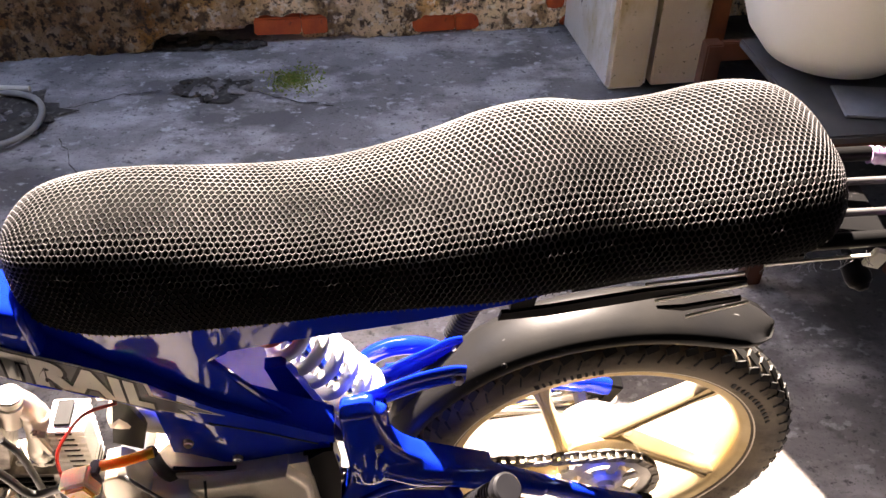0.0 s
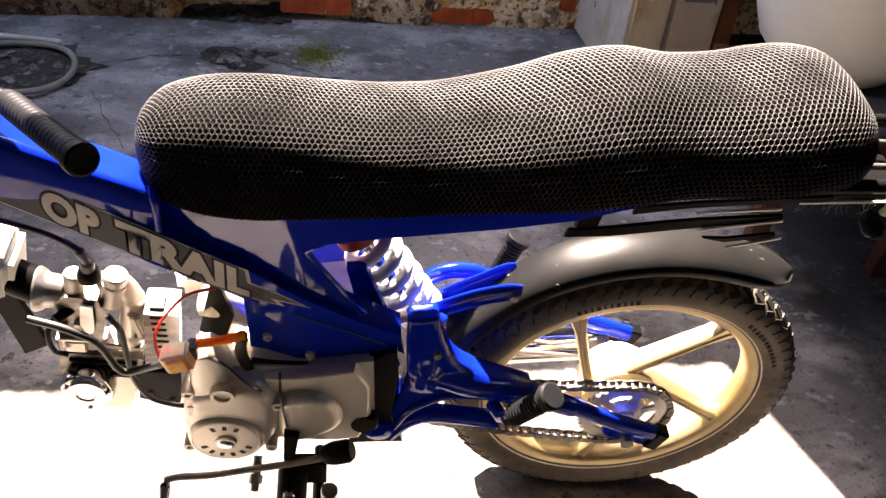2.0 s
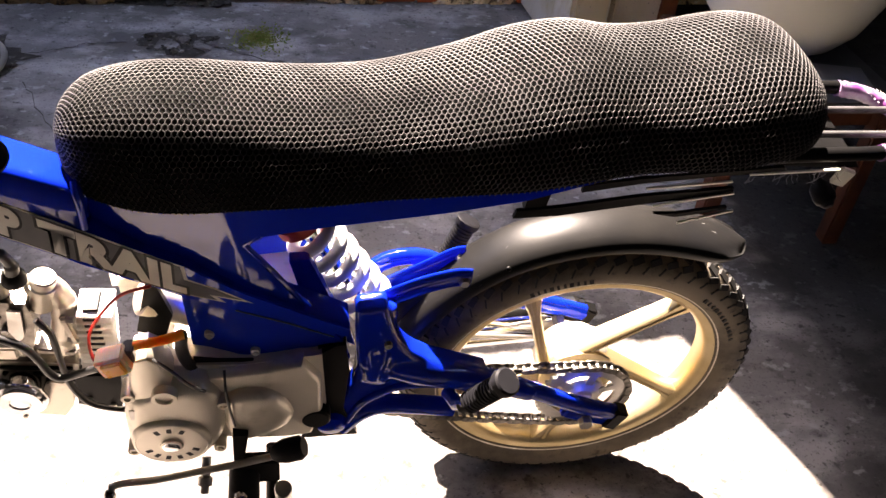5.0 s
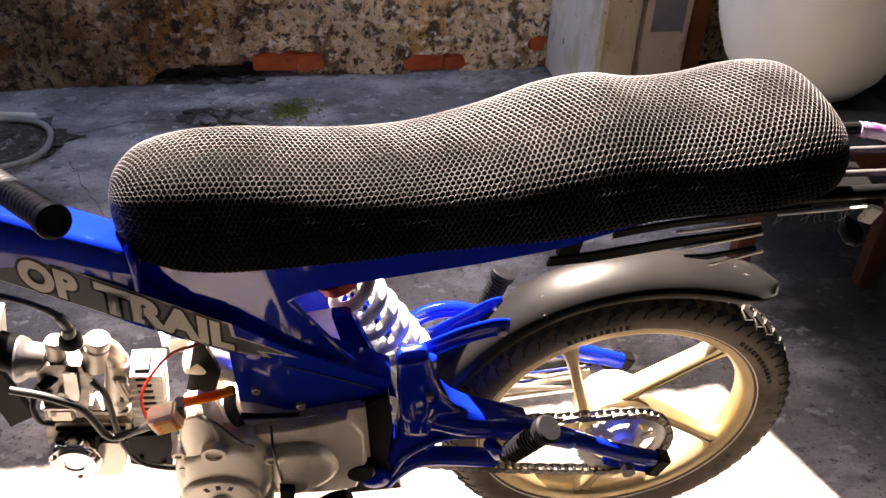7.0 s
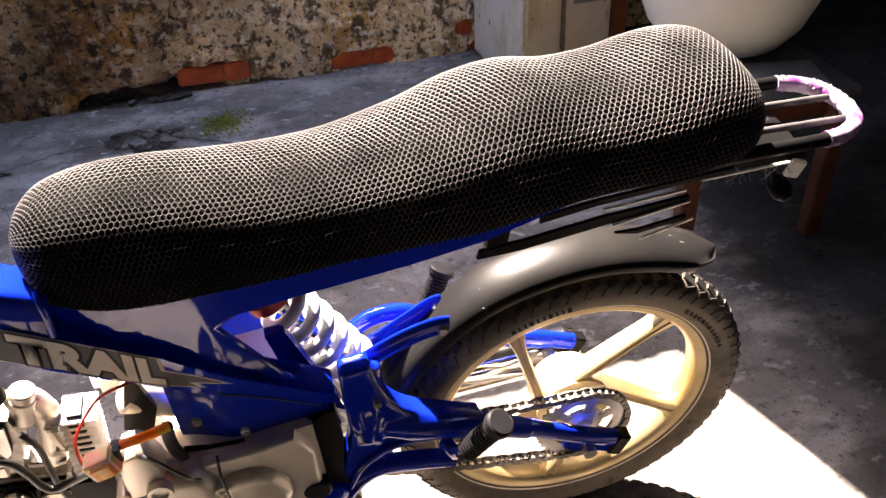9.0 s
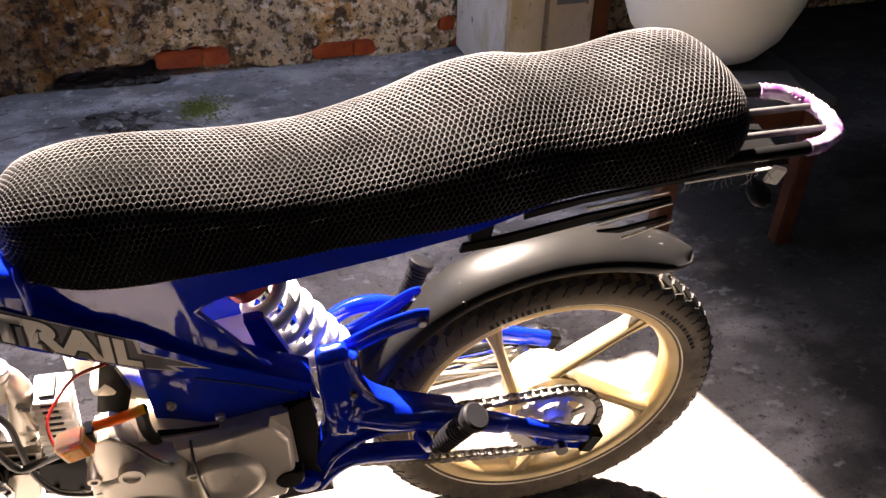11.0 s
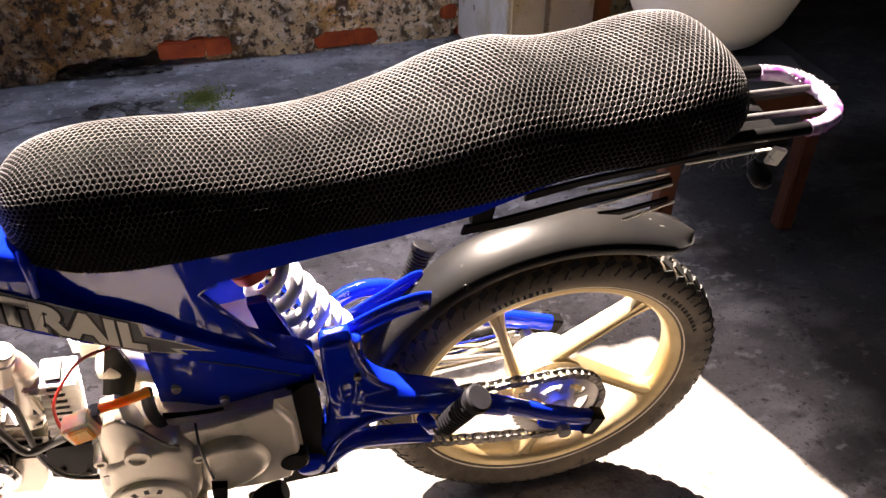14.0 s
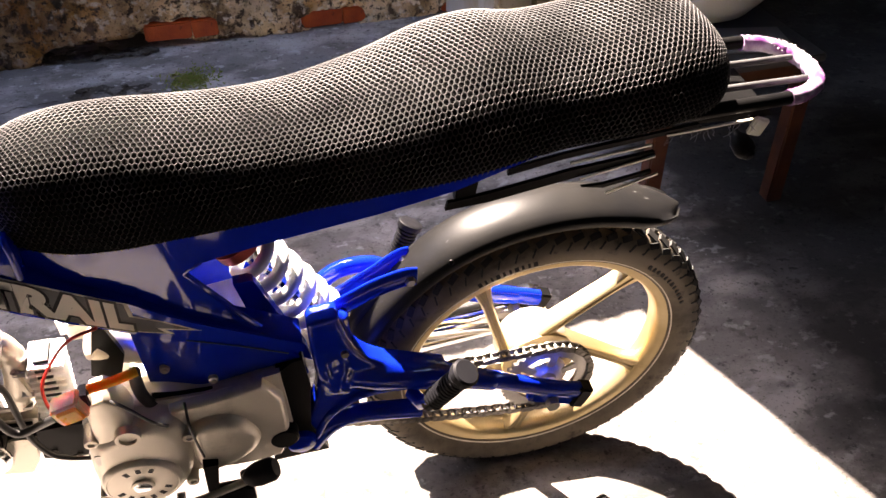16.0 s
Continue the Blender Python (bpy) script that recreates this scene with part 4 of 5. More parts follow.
def subframe():
    sf = part("tail_bracket", bevel(plate(B(), [(-0.175, 0.684), (-0.12, 0.688), (-0.01, 0.708), (0.09, 0.724), (0.09, 0.732), (-0.02, 0.72), (-0.12, 0.702), (-0.172, 0.696)], -0.072, -0.0665), 0.002), BLACK, bike, "black steel tail bracket")
    part("bracket_leg", bevel(plate(B(), [(-0.163, 0.695), (-0.138, 0.695), (-0.13, 0.76), (-0.16, 0.76)], -0.07, -0.058), 0.002), BLACK, sf)
    part("tail_tray", bevel(plate(B(), [(-0.10, 0.728), (-0.03, 0.742), (0.075, 0.755), (0.14, 0.762), (0.14, 0.768), (-0.03, 0.75), (-0.10, 0.738)], -0.074, -0.069), 0.002), BLACK, sf)
    part("tail_tray", bevel(plate(B(), [(0.0, 0.690), (0.03, 0.684), (0.092, 0.696), (0.092, 0.701), (0.03, 0.690)], -0.072, -0.067), 0.0015), BLACK, sf)
    part("seat_base", bevel(plate(B(), [(-0.20, 0.745), (0.10, 0.785), (0.14, 0.80), (0.14, 0.812), (-0.20, 0.775)], -0.085, 0.085), 0.004), BLACK, sf)
    # pale strips paint the sunlit top edges of the worn black bracket
    for a, b in (((-0.022, 0.7345), (0.082, 0.7455)), ((-0.006, 0.7065), (0.0905, 0.7265)), ((0.034, 0.6765), (0.100, 0.697)), ((0.10, 0.757), (0.212, 0.7645))):
        part("sunlit_edge", bevel(plate(B(), [(a[0], a[1] - 0.0012), (b[0], b[1] - 0.0012), (b[0], b[1] + 0.0012), (a[0], a[1] + 0.0012)], -0.0755, -0.0725), 0.0004), HUBMETAL, sf, "worn steel edge made pale as if sunlit")
    lamp = part("lamp_bracket", bevel(plate(B(), [(0.15, 0.765), (0.25, 0.757), (0.262, 0.742), (0.15, 0.745)], -0.045, 0.045), 0.003), BLACK, sf)
    ind = part("indicator_lamp", lathe(B(), [(0, 0), (0.008, 0.001), (0.013, 0.005), (0.015, 0.012), (0.014, 0.026), (0.008, 0.034), (0.005, 0.05), (0, 0.05)], (0.246, -0.050, 0.682), (0.236, 0.0, 0.700), 24), BLACK, sf, "small black turn indicator")
    part("lens", lathe(B(), [(0, -0.004), (0.006, -0.003), (0.009, 0.001), (0.009, 0.004), (0, 0.004)], (0.246, -0.050, 0.682), (0.236, 0.0, 0.700), 20), GRIP, ind, "dull dark lens")
    part("reflector", bevel(add_box(B(), (0.243, -0.05, 0.731), (0.022, 0.008, 0.026), Matrix.Rotation(radians(20), 4, "Y")), 0.002), PLASTIC_WHITE, lamp, "small white plastic tab")

subframe()

def cobweb():
    rnd = random.Random(21)
    bm = B()
    for k in range(16):
        x = 0.10 + 0.115 * rnd.random()
        z = 0.757 + 0.06 * (x - 0.10)
        p = Vector((x, -0.07 + rnd.uniform(-0.004, 0.004), z))
        pts = [p]
        for i in range(4):
            p = p + Vector((rnd.uniform(-0.006, 0.006), rnd.uniform(-0.003, 0.003), -rnd.uniform(0.002, 0.008)))
            pts.append(p)
        sweep(bm, pts, 0.0004, 4)
    tagged(part("cobweb", bm, CLOTH, bike, "grey cobweb threads", 0), "grey cobweb threads under the tail", kind="stuff")

cobweb()

# engine
def engine():
    case = part("crankcase", bevel(plate(B(), [(-0.655, 0.30), (-0.645, 0.42), (-0.60, 0.455), (-0.50, 0.452), (-0.40, 0.468), (-0.392, 0.33), (-0.50, 0.285), (-0.60, 0.262), (-0.635, 0.272)], -0.105, 0.10), 0.016, 3), ALLOY, bike, "grey cast-alloy engine crankcase")
    part("generator_cover", dome([(-0.662, 0.31), (-0.655, 0.42), (-0.63, 0.435), (-0.575, 0.455), (-0.54, 0.44), (-0.525, 0.40), (-0.53, 0.33), (-0.555, 0.28), (-0.605, 0.262), (-0.645, 0.275)], -0.10, -0.142, 0.022), ALLOY, case, "polished alloy generator cover")
    part("upper_cover", dome([(-0.639, 0.504), (-0.604, 0.516), (-0.587, 0.464), (-0.591, 0.430), (-0.615, 0.406), (-0.645, 0.386)], -0.095, -0.134, 0.008, 5, 1), ALLOY, case, "cast alloy upper cover")
    cap = part("round_cover", lathe(B(), [(0, 0.0), (0.0135, 0.0), (0.0150, 0.0010), (0.0152, 0.0042), (0.0165, 0.0046), (0.0440, 0.0052), (0.0455, 0.0062), (0.0465, 0.0056), (0.0500, 0.0075), (0.0520, 0.012), (0.0525, 0.03), (0, 0.03)], (-0.600, -0.156, 0.338), (-0.600, 0, 0.338), 64), ALLOY, case, "round alloy generator cap with cast marks")
    for deg in (118, 90, 62, 205, 231, 257, 283, 309, 335):
        a = radians(deg)
        part("letter_bar", bevel(add_box(B(), (-0.600 + 0.0335 * math.cos(a), -0.1508, 0.338 + 0.0335 * math.sin(a)), (0.0065, 0.0014, 0.0095), Matrix.Rotation(math.pi / 2 - a, 4, "Y")), 0.0003), DECAL_DARK, cap, "dark cast mark")
    part("centre_disc", lathe(B(), [(0, -0.0012), (0.010, -0.0010), (0.0120, 0.0002), (0.0120, 0.004), (0, 0.004)], (-0.600, -0.156, 0.338), (-0.600, 0, 0.338), 32), CHROME, cap, "polished centre disc")
    part("plug", lathe(B(), [(0, 0.004), (0.010, 0.004), (0.011, 0), (0.0155, 0), (0.0165, 0.004), (0.0165, 0.012), (0, 0.012)], (-0.598, -0.148, 0.441), (-0.598, 0, 0.441), 28), ALLOY, case)
    part("plate_mark", bevel(add_box(B(), (-0.633, -0.140, 0.397), (0.028, 0.002, 0.022)), 0.0006), STEEL, case)
    part("gear_cover", dome([(-0.532, 0.325), (-0.532, 0.405), (-0.512, 0.424), (-0.466, 0.424), (-0.440, 0.385), (-0.436, 0.348), (-0.470, 0.318), (-0.515, 0.305)], -0.10, -0.138, 0.020), ALLOY, case)
    part("side_case", dome([(-0.565, 0.30), (-0.565, 0.443), (-0.49, 0.452), (-0.402, 0.470), (-0.396, 0.300), (-0.46, 0.285)], -0.09, -0.120, 0.008, 5, 1), ALLOY, case)
    for x, z in ((-0.470, 0.421), (-0.528, 0.405), (-0.645, 0.43), (-0.655, 0.30), (-0.54, 0.30)):
        boss = part("screw_boss", lathe(B(), [(0, 0.003), (0.004, 0.003), (0.0045, 0), (0.008, 0), (0.009, 0.003), (0.009, 0.03), (0, 0.03)], (x, -0.138 if x < -0.5 else -0.120, z), (x, 0, z), 18), ALLOY, case)
    part("pivot_plate", bevel(plate(B(), [(-0.405, 0.47), (-0.368, 0.475), (-0.362, 0.416), (-0.368, 0.32), (-0.346, 0.252), (-0.428, 0.248), (-0.402, 0.285), (-0.394, 0.345), (-0.404, 0.43)], -0.096, -0.07), 0.004), BLACK, case, "black plate over the gap by the pivot")
    # no real part: black plate paints the shadow between panel and engine
    part("panel_shade_plate", bevel(plate(B(), [(-0.564, 0.462), (-0.534, 0.456), (-0.469, 0.453), (-0.402, 0.463), (-0.379, 0.482), (-0.391, 0.44), (-0.396, 0.427), (-0.485, 0.415), (-0.564, 0.406)], -0.101, -0.096), 0.0015), BLACK, case, "black plate standing in for the shadow under the side panel")
    part("oval_cap", lathe(B(), [(0, 0), (0.018, 0), (0.021, 0.003), (0.021, 0.02), (0, 0.02)], (-0.408, -0.122, 0.335), (-0.408, 0, 0.335), 28), BLACK, case)
    # black body and white fins stand in for shaded gaps and sunlit edges
    cyl_ob = part("cylinder", bevel(add_box(B(), (-0.684, -0.052, 0.468), (0.030, 0.046, 0.12)), 0.006, 2), BLACK, case, "engine cylinder, gaps painted shade-black, alloy fins painted sunlit white")
    for k in range(10):
        part("cooling_fin", bevel(add_box(B(), (-0.691 + 0.0013 * k, -0.0545, 0.412 + 0.0122 * k), (0.043, 0.047, 0.0036), Matrix.Rotation(radians(3), 4, "Y")), 0.0012), WHITE, cyl_ob)
    part("cylinder_head", bevel(add_box(B(), (-0.640, 0.02, 0.520), (0.055, 0.09, 0.05)), 0.012, 3), ALLOY, case)
    part("starter_motor", lathe(B(), [(0, 0), (0.018, 0), (0.024, 0.004), (0.024, 0.07), (0.020, 0.075), (0, 0.075)], (-0.625, -0.055, 0.535), (-0.575, -0.045, 0.50), 28), ALLOY, case)
    part("coil_bracket", bevel(plate(B(), [(-0.632, 0.49), (-0.612, 0.575), (-0.598, 0.575), (-0.585, 0.52), (-0.60, 0.47)], -0.075, -0.067), 0.002), BLACK, case)
    # front case with its polished cover, foot and sump
    front = part("front_case", bevel(plate(B(), [(-0.828, 0.394), (-0.820, 0.440), (-0.77, 0.436), (-0.713, 0.428), (-0.720, 0.390), (-0.77, 0.386)], -0.078, -0.030), 0.006, 3), CHAIN, case, "dark front engine case")
    for k in range(3):
        part("rib", bevel(add_box(B(), (-0.765, -0.080, 0.400 + 0.0125 * k), (0.088, 0.006, 0.0035), Matrix.Rotation(radians(5), 4, "Y")), 0.001), BLACK, front)
    cover = part("front_cover", lathe(B(), [(0, 0.003), (0.012, 0.002), (0.014, 0), (0.026, 0.001), (0.028, 0.003), (0.033, 0.005), (0.0355, 0.010), (0.0355, 0.04), (0, 0.04)], (-0.789, -0.108, 0.384), (-0.789, 0, 0.384), 44), CHROME, front, "polished round front cover")
    for k in range(3):
        a = radians(30 + 120 * k)
        part("cover_screw", lathe(B(), [(0, 0.001), (0.0025, 0), (0.0035, 0.002), (0.0035, 0.006), (0, 0.006)], (-0.789 + 0.0305 * math.cos(a), -0.109, 0.384 + 0.0305 * math.sin(a)), (-0.789 + 0.0305 * math.cos(a), 0, 0.384 + 0.0305 * math.sin(a)), 10), STEEL, cover)
    part("foot", bevel(plate(B(), [(-0.784, 0.328), (-0.754, 0.399), (-0.726, 0.395), (-0.733, 0.345), (-0.748, 0.320)], -0.086, -0.072), 0.004), ALLOY, front, "cast alloy foot")
    sump = part("sump_block", bevel(plate(B(), [(-0.722, 0.404), (-0.664, 0.404), (-0.668, 0.350), (-0.676, 0.318), (-0.728, 0.342)], -0.082, -0.040), 0.005, 3), BLACK, case, "black sump block")
    for x, z in ((-0.712, 0.352), (-0.684, 0.335)):
        part("sump_bolt", lathe(B(), [(0, 0), (0.004, 0), (0.0045, 0.003), (0.0045, 0.008), (0, 0.008)], (x, -0.087, z), (x, 0, z), 6), STEEL, sump)
    # intake elbow with its flange
    elbow = part("intake_elbow", sweep(B(), curve_points([(-0.750, -0.055, 0.560), (-0.738, -0.055, 0.563), (-0.724, -0.055, 0.555), (-0.717, -0.055, 0.534), (-0.719, -0.055, 0.503), (-0.728, -0.055, 0.462), (-0.731, -0.055, 0.440)]), [0.0135] * 8 + [0.0150] * 16 + [0.0165] * 16 + [0.0185] * 9, 20), ALLOY, case, "cast alloy intake elbow")
    flange = part("flange", bevel(add_box(B(), (-0.712, -0.060, 0.494), (0.011, 0.036, 0.056), Matrix.Rotation(radians(-8), 4, "Y")), 0.003), ALLOY, elbow)
    for z in (0.514, 0.474):
        part("flange_bolt", cyl(B(), (-0.704, -0.074, z), (-0.718, -0.074, z + 0.002), 0.0045, seg=6), STEEL, flange)
    part("elbow_clamp", bevel(add_box(B(), (-0.738, -0.056, 0.446), (0.046, 0.034, 0.010), Matrix.Rotation(radians(8), 4, "Y")), 0.002), CHAIN, elbow)
    # carburettor
    carb = part("carburettor", bevel(plate(B(), [(-0.806, 0.545), (-0.790, 0.556), (-0.752, 0.552), (-0.748, 0.520), (-0.756, 0.480), (-0.766, 0.448), (-0.818, 0.446), (-0.812, 0.490)], -0.078, -0.036), 0.006, 3), CHAIN, case, "small carburettor with a bright throttle chamber")
    part("throttle_chamber", lathe(B(), [(0, 0), (0.0135, 0), (0.0155, 0.002), (0.0155, 0.010), (0.0135, 0.011), (0.0135, 0.016), (0.0155, 0.017), (0.0155, 0.030), (0.0135, 0.032), (0.0145, 0.055), (0, 0.055)], (-0.727, -0.062, 0.584), (-0.741, -0.062, 0.524), 28), ALLOY, carb, "bright cast throttle chamber")
    part("choke_cap", lathe(B(), [(0, 0), (0.010, 0), (0.0125, 0.003), (0.0125, 0.012), (0.010, 0.014), (0.012, 0.030), (0, 0.030)], (-0.778, -0.062, 0.585), (-0.784, -0.062, 0.545), 24), ALLOY, carb)
    part("throttle_cap", lathe(B(), [(0, 0), (0.009, 0), (0.0125, 0.006), (0.0145, 0.012), (0.0145, 0.020), (0, 0.020)], (-0.753, -0.075, 0.610), (-0.757, -0.072, 0.575), 24), BLACK, carb)
    part("cable_boot", sweep(B(), curve_points([(-0.768, -0.082, 0.660), (-0.757, -0.080, 0.644), (-0.751, -0.078, 0.624), (-0.754, -0.076, 0.604)]), [0.0045] * 8 + [0.0065] * 9 + [0.0085] * 8, 14), CABLE, carb, "black rubber cable boot")
    bell = part("inlet_bell", lathe(B(), [(0.019, 0.010), (0.024, 0), (0.029, 0), (0.030, 0.003), (0.027, 0.010), (0.023, 0.014), (0.021, 0.034), (0, 0.034)], (-0.832, -0.056, 0.546), (-0.790, -0.056, 0.540), 36), STEEL, carb, "steel inlet bell")
    part("throat", lathe(B(), [(0, 0), (0.018, 0), (0.018, 0.02), (0, 0.02)], (-0.826, -0.056, 0.545), (-0.790, -0.056, 0.540), 28), BLACK, bell)
    part("float_bowl", bevel(add_box(B(), (-0.794, -0.060, 0.460), (0.036, 0.048, 0.030), Matrix.Rotation(radians(4), 4, "Y")), 0.006, 3), ALLOY, carb)
    part("bowl_band", bevel(add_box(B(), (-0.794, -0.060, 0.477), (0.042, 0.052, 0.006), Matrix.Rotation(radians(4), 4, "Y")), 0.0015), STEEL, carb)
    for x, z in ((-0.802, 0.500), (-0.783, 0.507), (-0.768, 0.497)):
        part("jet_screw", lathe(B(), [(0, 0.001), (0.004, 0), (0.0048, 0.002), (0.0048, 0.010), (0, 0.010)], (x, -0.086, z), (x, 0, z), 14), HUBMETAL, carb)
    part("choke_knob", cyl(B(), (-0.805, -0.090, 0.525), (-0.785, -0.070, 0.530), 0.007, soft=0.002), BLACK, carb)
    part("link_plate", bevel(plate(B(), [(-0.772, 0.548), (-0.757, 0.545), (-0.762, 0.500), (-0.771, 0.488), (-0.778, 0.510)], -0.086, -0.082), 0.001), STEEL, carb)
    part("fuel_hose", sweep(B(), curve_points([(-0.812, -0.070, 0.51), (-0.822, -0.085, 0.49), (-0.818, -0.092, 0.465), (-0.802, -0.092, 0.455)]), 0.0040, 10), CABLE, carb)
    part("air_filter", bevel(add_box(B(), (-0.890, -0.04, 0.585), (0.085, 0.08, 0.075), Matrix.Rotation(radians(12), 4, "Y")), 0.012, 3), PLASTIC_WHITE, case, "pale air filter box")
    part("filter_boot", cyl(B(), (-0.862, -0.048, 0.562), (-0.828, -0.054, 0.548), 0.024, soft=0.003), BLACK, case)
    part("mount_arm", bevel(plate(B(), [(-0.88, 0.40), (-0.90, 0.55), (-0.87, 0.55), (-0.845, 0.42)], -0.05, -0.04), 0.003), BLACK, case)
    # leads
    part("cable", sweep(B(), curve_points([(-0.83, -0.105, 0.545), (-0.795, -0.115, 0.545), (-0.768, -0.12, 0.536), (-0.751, -0.12, 0.521), (-0.741, -0.12, 0.496), (-0.733, -0.12, 0.467), (-0.721, -0.12, 0.457), (-0.697, -0.122, 0.469), (-0.672, -0.132, 0.492)]), 0.0050, 10), CABLE, case)
    part("cable", sweep(B(), curve_points([(-0.736, -0.10, 0.549), (-0.723, -0.105, 0.527), (-0.722, -0.105, 0.479), (-0.7215, -0.105, 0.428), (-0.705, -0.105, 0.378), (-0.668, -0.105, 0.359), (-0.65, -0.105, 0.362)]), 0.0042, 10), CABLE, case)
    part("throttle_cable", sweep(B(), curve_points([(-0.90, -0.090, 0.72), (-0.84, -0.086, 0.70), (-0.79, -0.084, 0.677), (-0.766, -0.082, 0.658)]), 0.0036, 10), CABLE, case)
    part("red_lead", sweep(B(), curve_points([(-0.60, -0.09, 0.595), (-0.635, -0.095, 0.585), (-0.662, -0.10, 0.555), (-0.676, -0.115, 0.535), (-0.674, -0.13, 0.515), (-0.664, -0.142, 0.508)]), 0.0021, 8), REDWIRE, case)
    conn = part("connector", bevel(add_box(B(), (-0.644, -0.150, 0.531), (0.036, 0.026, 0.031), Matrix.Rotation(radians(-18), 4, "Y")), 0.003), CREAM, case, "cream wiring connector")
    part("connector_face", bevel(add_box(B(), (-0.642, -0.1645, 0.533), (0.025, 0.006, 0.022), Matrix.Rotation(radians(-18), 4, "Y")), 0.0015), AMBER, conn, "amber plastic window")
    part("amber_tube", sweep(B(), curve_points([(-0.632, -0.135, 0.538), (-0.60, -0.135, 0.545), (-0.565, -0.125, 0.545)]), 0.0062, 10), AMBER, case, "translucent amber tube")
    part("loom_clip", bevel(add_box(B(), (-0.627, -0.14, 0.535), (0.012, 0.02, 0.024)), 0.002), CABLE, case)
    part("loom", sweep(B(), curve_points([(-0.568, -0.125, 0.545), (-0.574, -0.11, 0.50), (-0.572, -0.105, 0.465), (-0.56, -0.10, 0.43)]), 0.008, 10), CABLE, case)
    part("thin_cable", sweep(B(), curve_points([(-0.625, -0.115, 0.50), (-0.59, -0.14, 0.50), (-0.565, -0.145, 0.468), (-0.548, -0.14, 0.445)]), 0.0022, 8), CABLE, case)
    part("clutch_cable", sweep(B(), curve_points([(-0.525, -0.115, 0.455), (-0.523, -0.138, 0.435), (-0.520, -0.141, 0.40), (-0.516, -0.140, 0.36)]), 0.0018, 8), CABLE, case)
    # gear lever, rider's peg
    lever = part("gear_lever", sweep(B(), curve_points([(-0.690, -0.168, 0.262), (-0.67, -0.166, 0.267), (-0.624, -0.165, 0.271), (-0.569, -0.165, 0.287), (-0.522, -0.165, 0.300), (-0.455, -0.165, 0.323)]), 0.0042, 10, flat=1.3), STEEL, bike, "steel gear lever with a rubber toe pad")
    part("toe_pad", lathe(B(), [(0, 0), (0.008, 0), (0.014, 0.008), (0.017, 0.02), (0.017, 0.042), (0.013, 0.048), (0, 0.048)], (-0.468, -0.165, 0.326), (-0.425, -0.168, 0.345), 20), GRIP, lever)
    part("toe_pad", lathe(B(), [(0, 0), (0.007, 0.001), (0.0095, 0.006), (0.0075, 0.03), (0.0065, 0.05), (0, 0.05)], (-0.688, -0.172, 0.262), (-0.692, -0.205, 0.225), 16), CHROME, lever, "bright steel heel peg")
    part("lever_shaft", lathe(B(), [(0, 0), (0.006, 0), (0.006, 0.01), (0.010, 0.011), (0.010, 0.022), (0.0065, 0.024), (0.0065, 0.05), (0, 0.05)], (-0.562, -0.185, 0.262), (-0.557, -0.13, 0.305), 12), STEEL, lever)
    part("peg_bracket", bevel(plate(B(), [(-0.52, 0.35), (-0.499, 0.35), (-0.509, 0.272), (-0.46, 0.272), (-0.46, 0.222), (-0.524, 0.22)], -0.15, -0.13), 0.004), BLACK, bike, "black steel foot-peg bracket")
    part("rider_peg", lathe(B(), [(0, 0), (0.020, 0), (0.022, 0.003), (0.022, 0.08), (0, 0.08)], (-0.51, -0.22, 0.225), (-0.51, -0.13, 0.245), 24), GRIP, bike, "black rubber rider foot peg")
    part("peg_bolt", lathe(B(), [(0, 0), (0.006, 0.001), (0.009, 0.005), (0.008, 0.014), (0, 0.014)], (-0.513, -0.19, 0.262), (-0.513, -0.19, 0.24), 18), CHROME, bike)
    part("stand_spring", cyl(B(), (-0.455, -0.17, 0.235), (-0.455, -0.15, 0.16), 0.013, soft=0.003), STEEL, bike)
    part("side_stand", sweep(B(), curve_points([(-0.47, -0.12, 0.27), (-0.475, -0.17, 0.14), (-0.485, -0.235, 0.032)]), 0.009, 10), BLACK, bike, "black side stand on the floor")
    # exhaust on the far side
    part("silencer", lathe(B(), [(0, 0), (0.016, 0), (0.035, 0.03), (0.038, 0.05), (0.038, 0.30), (0.03, 0.32), (0.012, 0.325), (0, 0.325)], (-0.24, 0.15, 0.175), (0.10, 0.155, 0.21), 32), CHROME, bike, "chrome exhaust silencer")
    part("brake_rod", cyl(B(), (-0.30, 0.115, 0.22), (0.03, 0.11, 0.20), 0.004, seg=10), STEEL, bike)

engine()

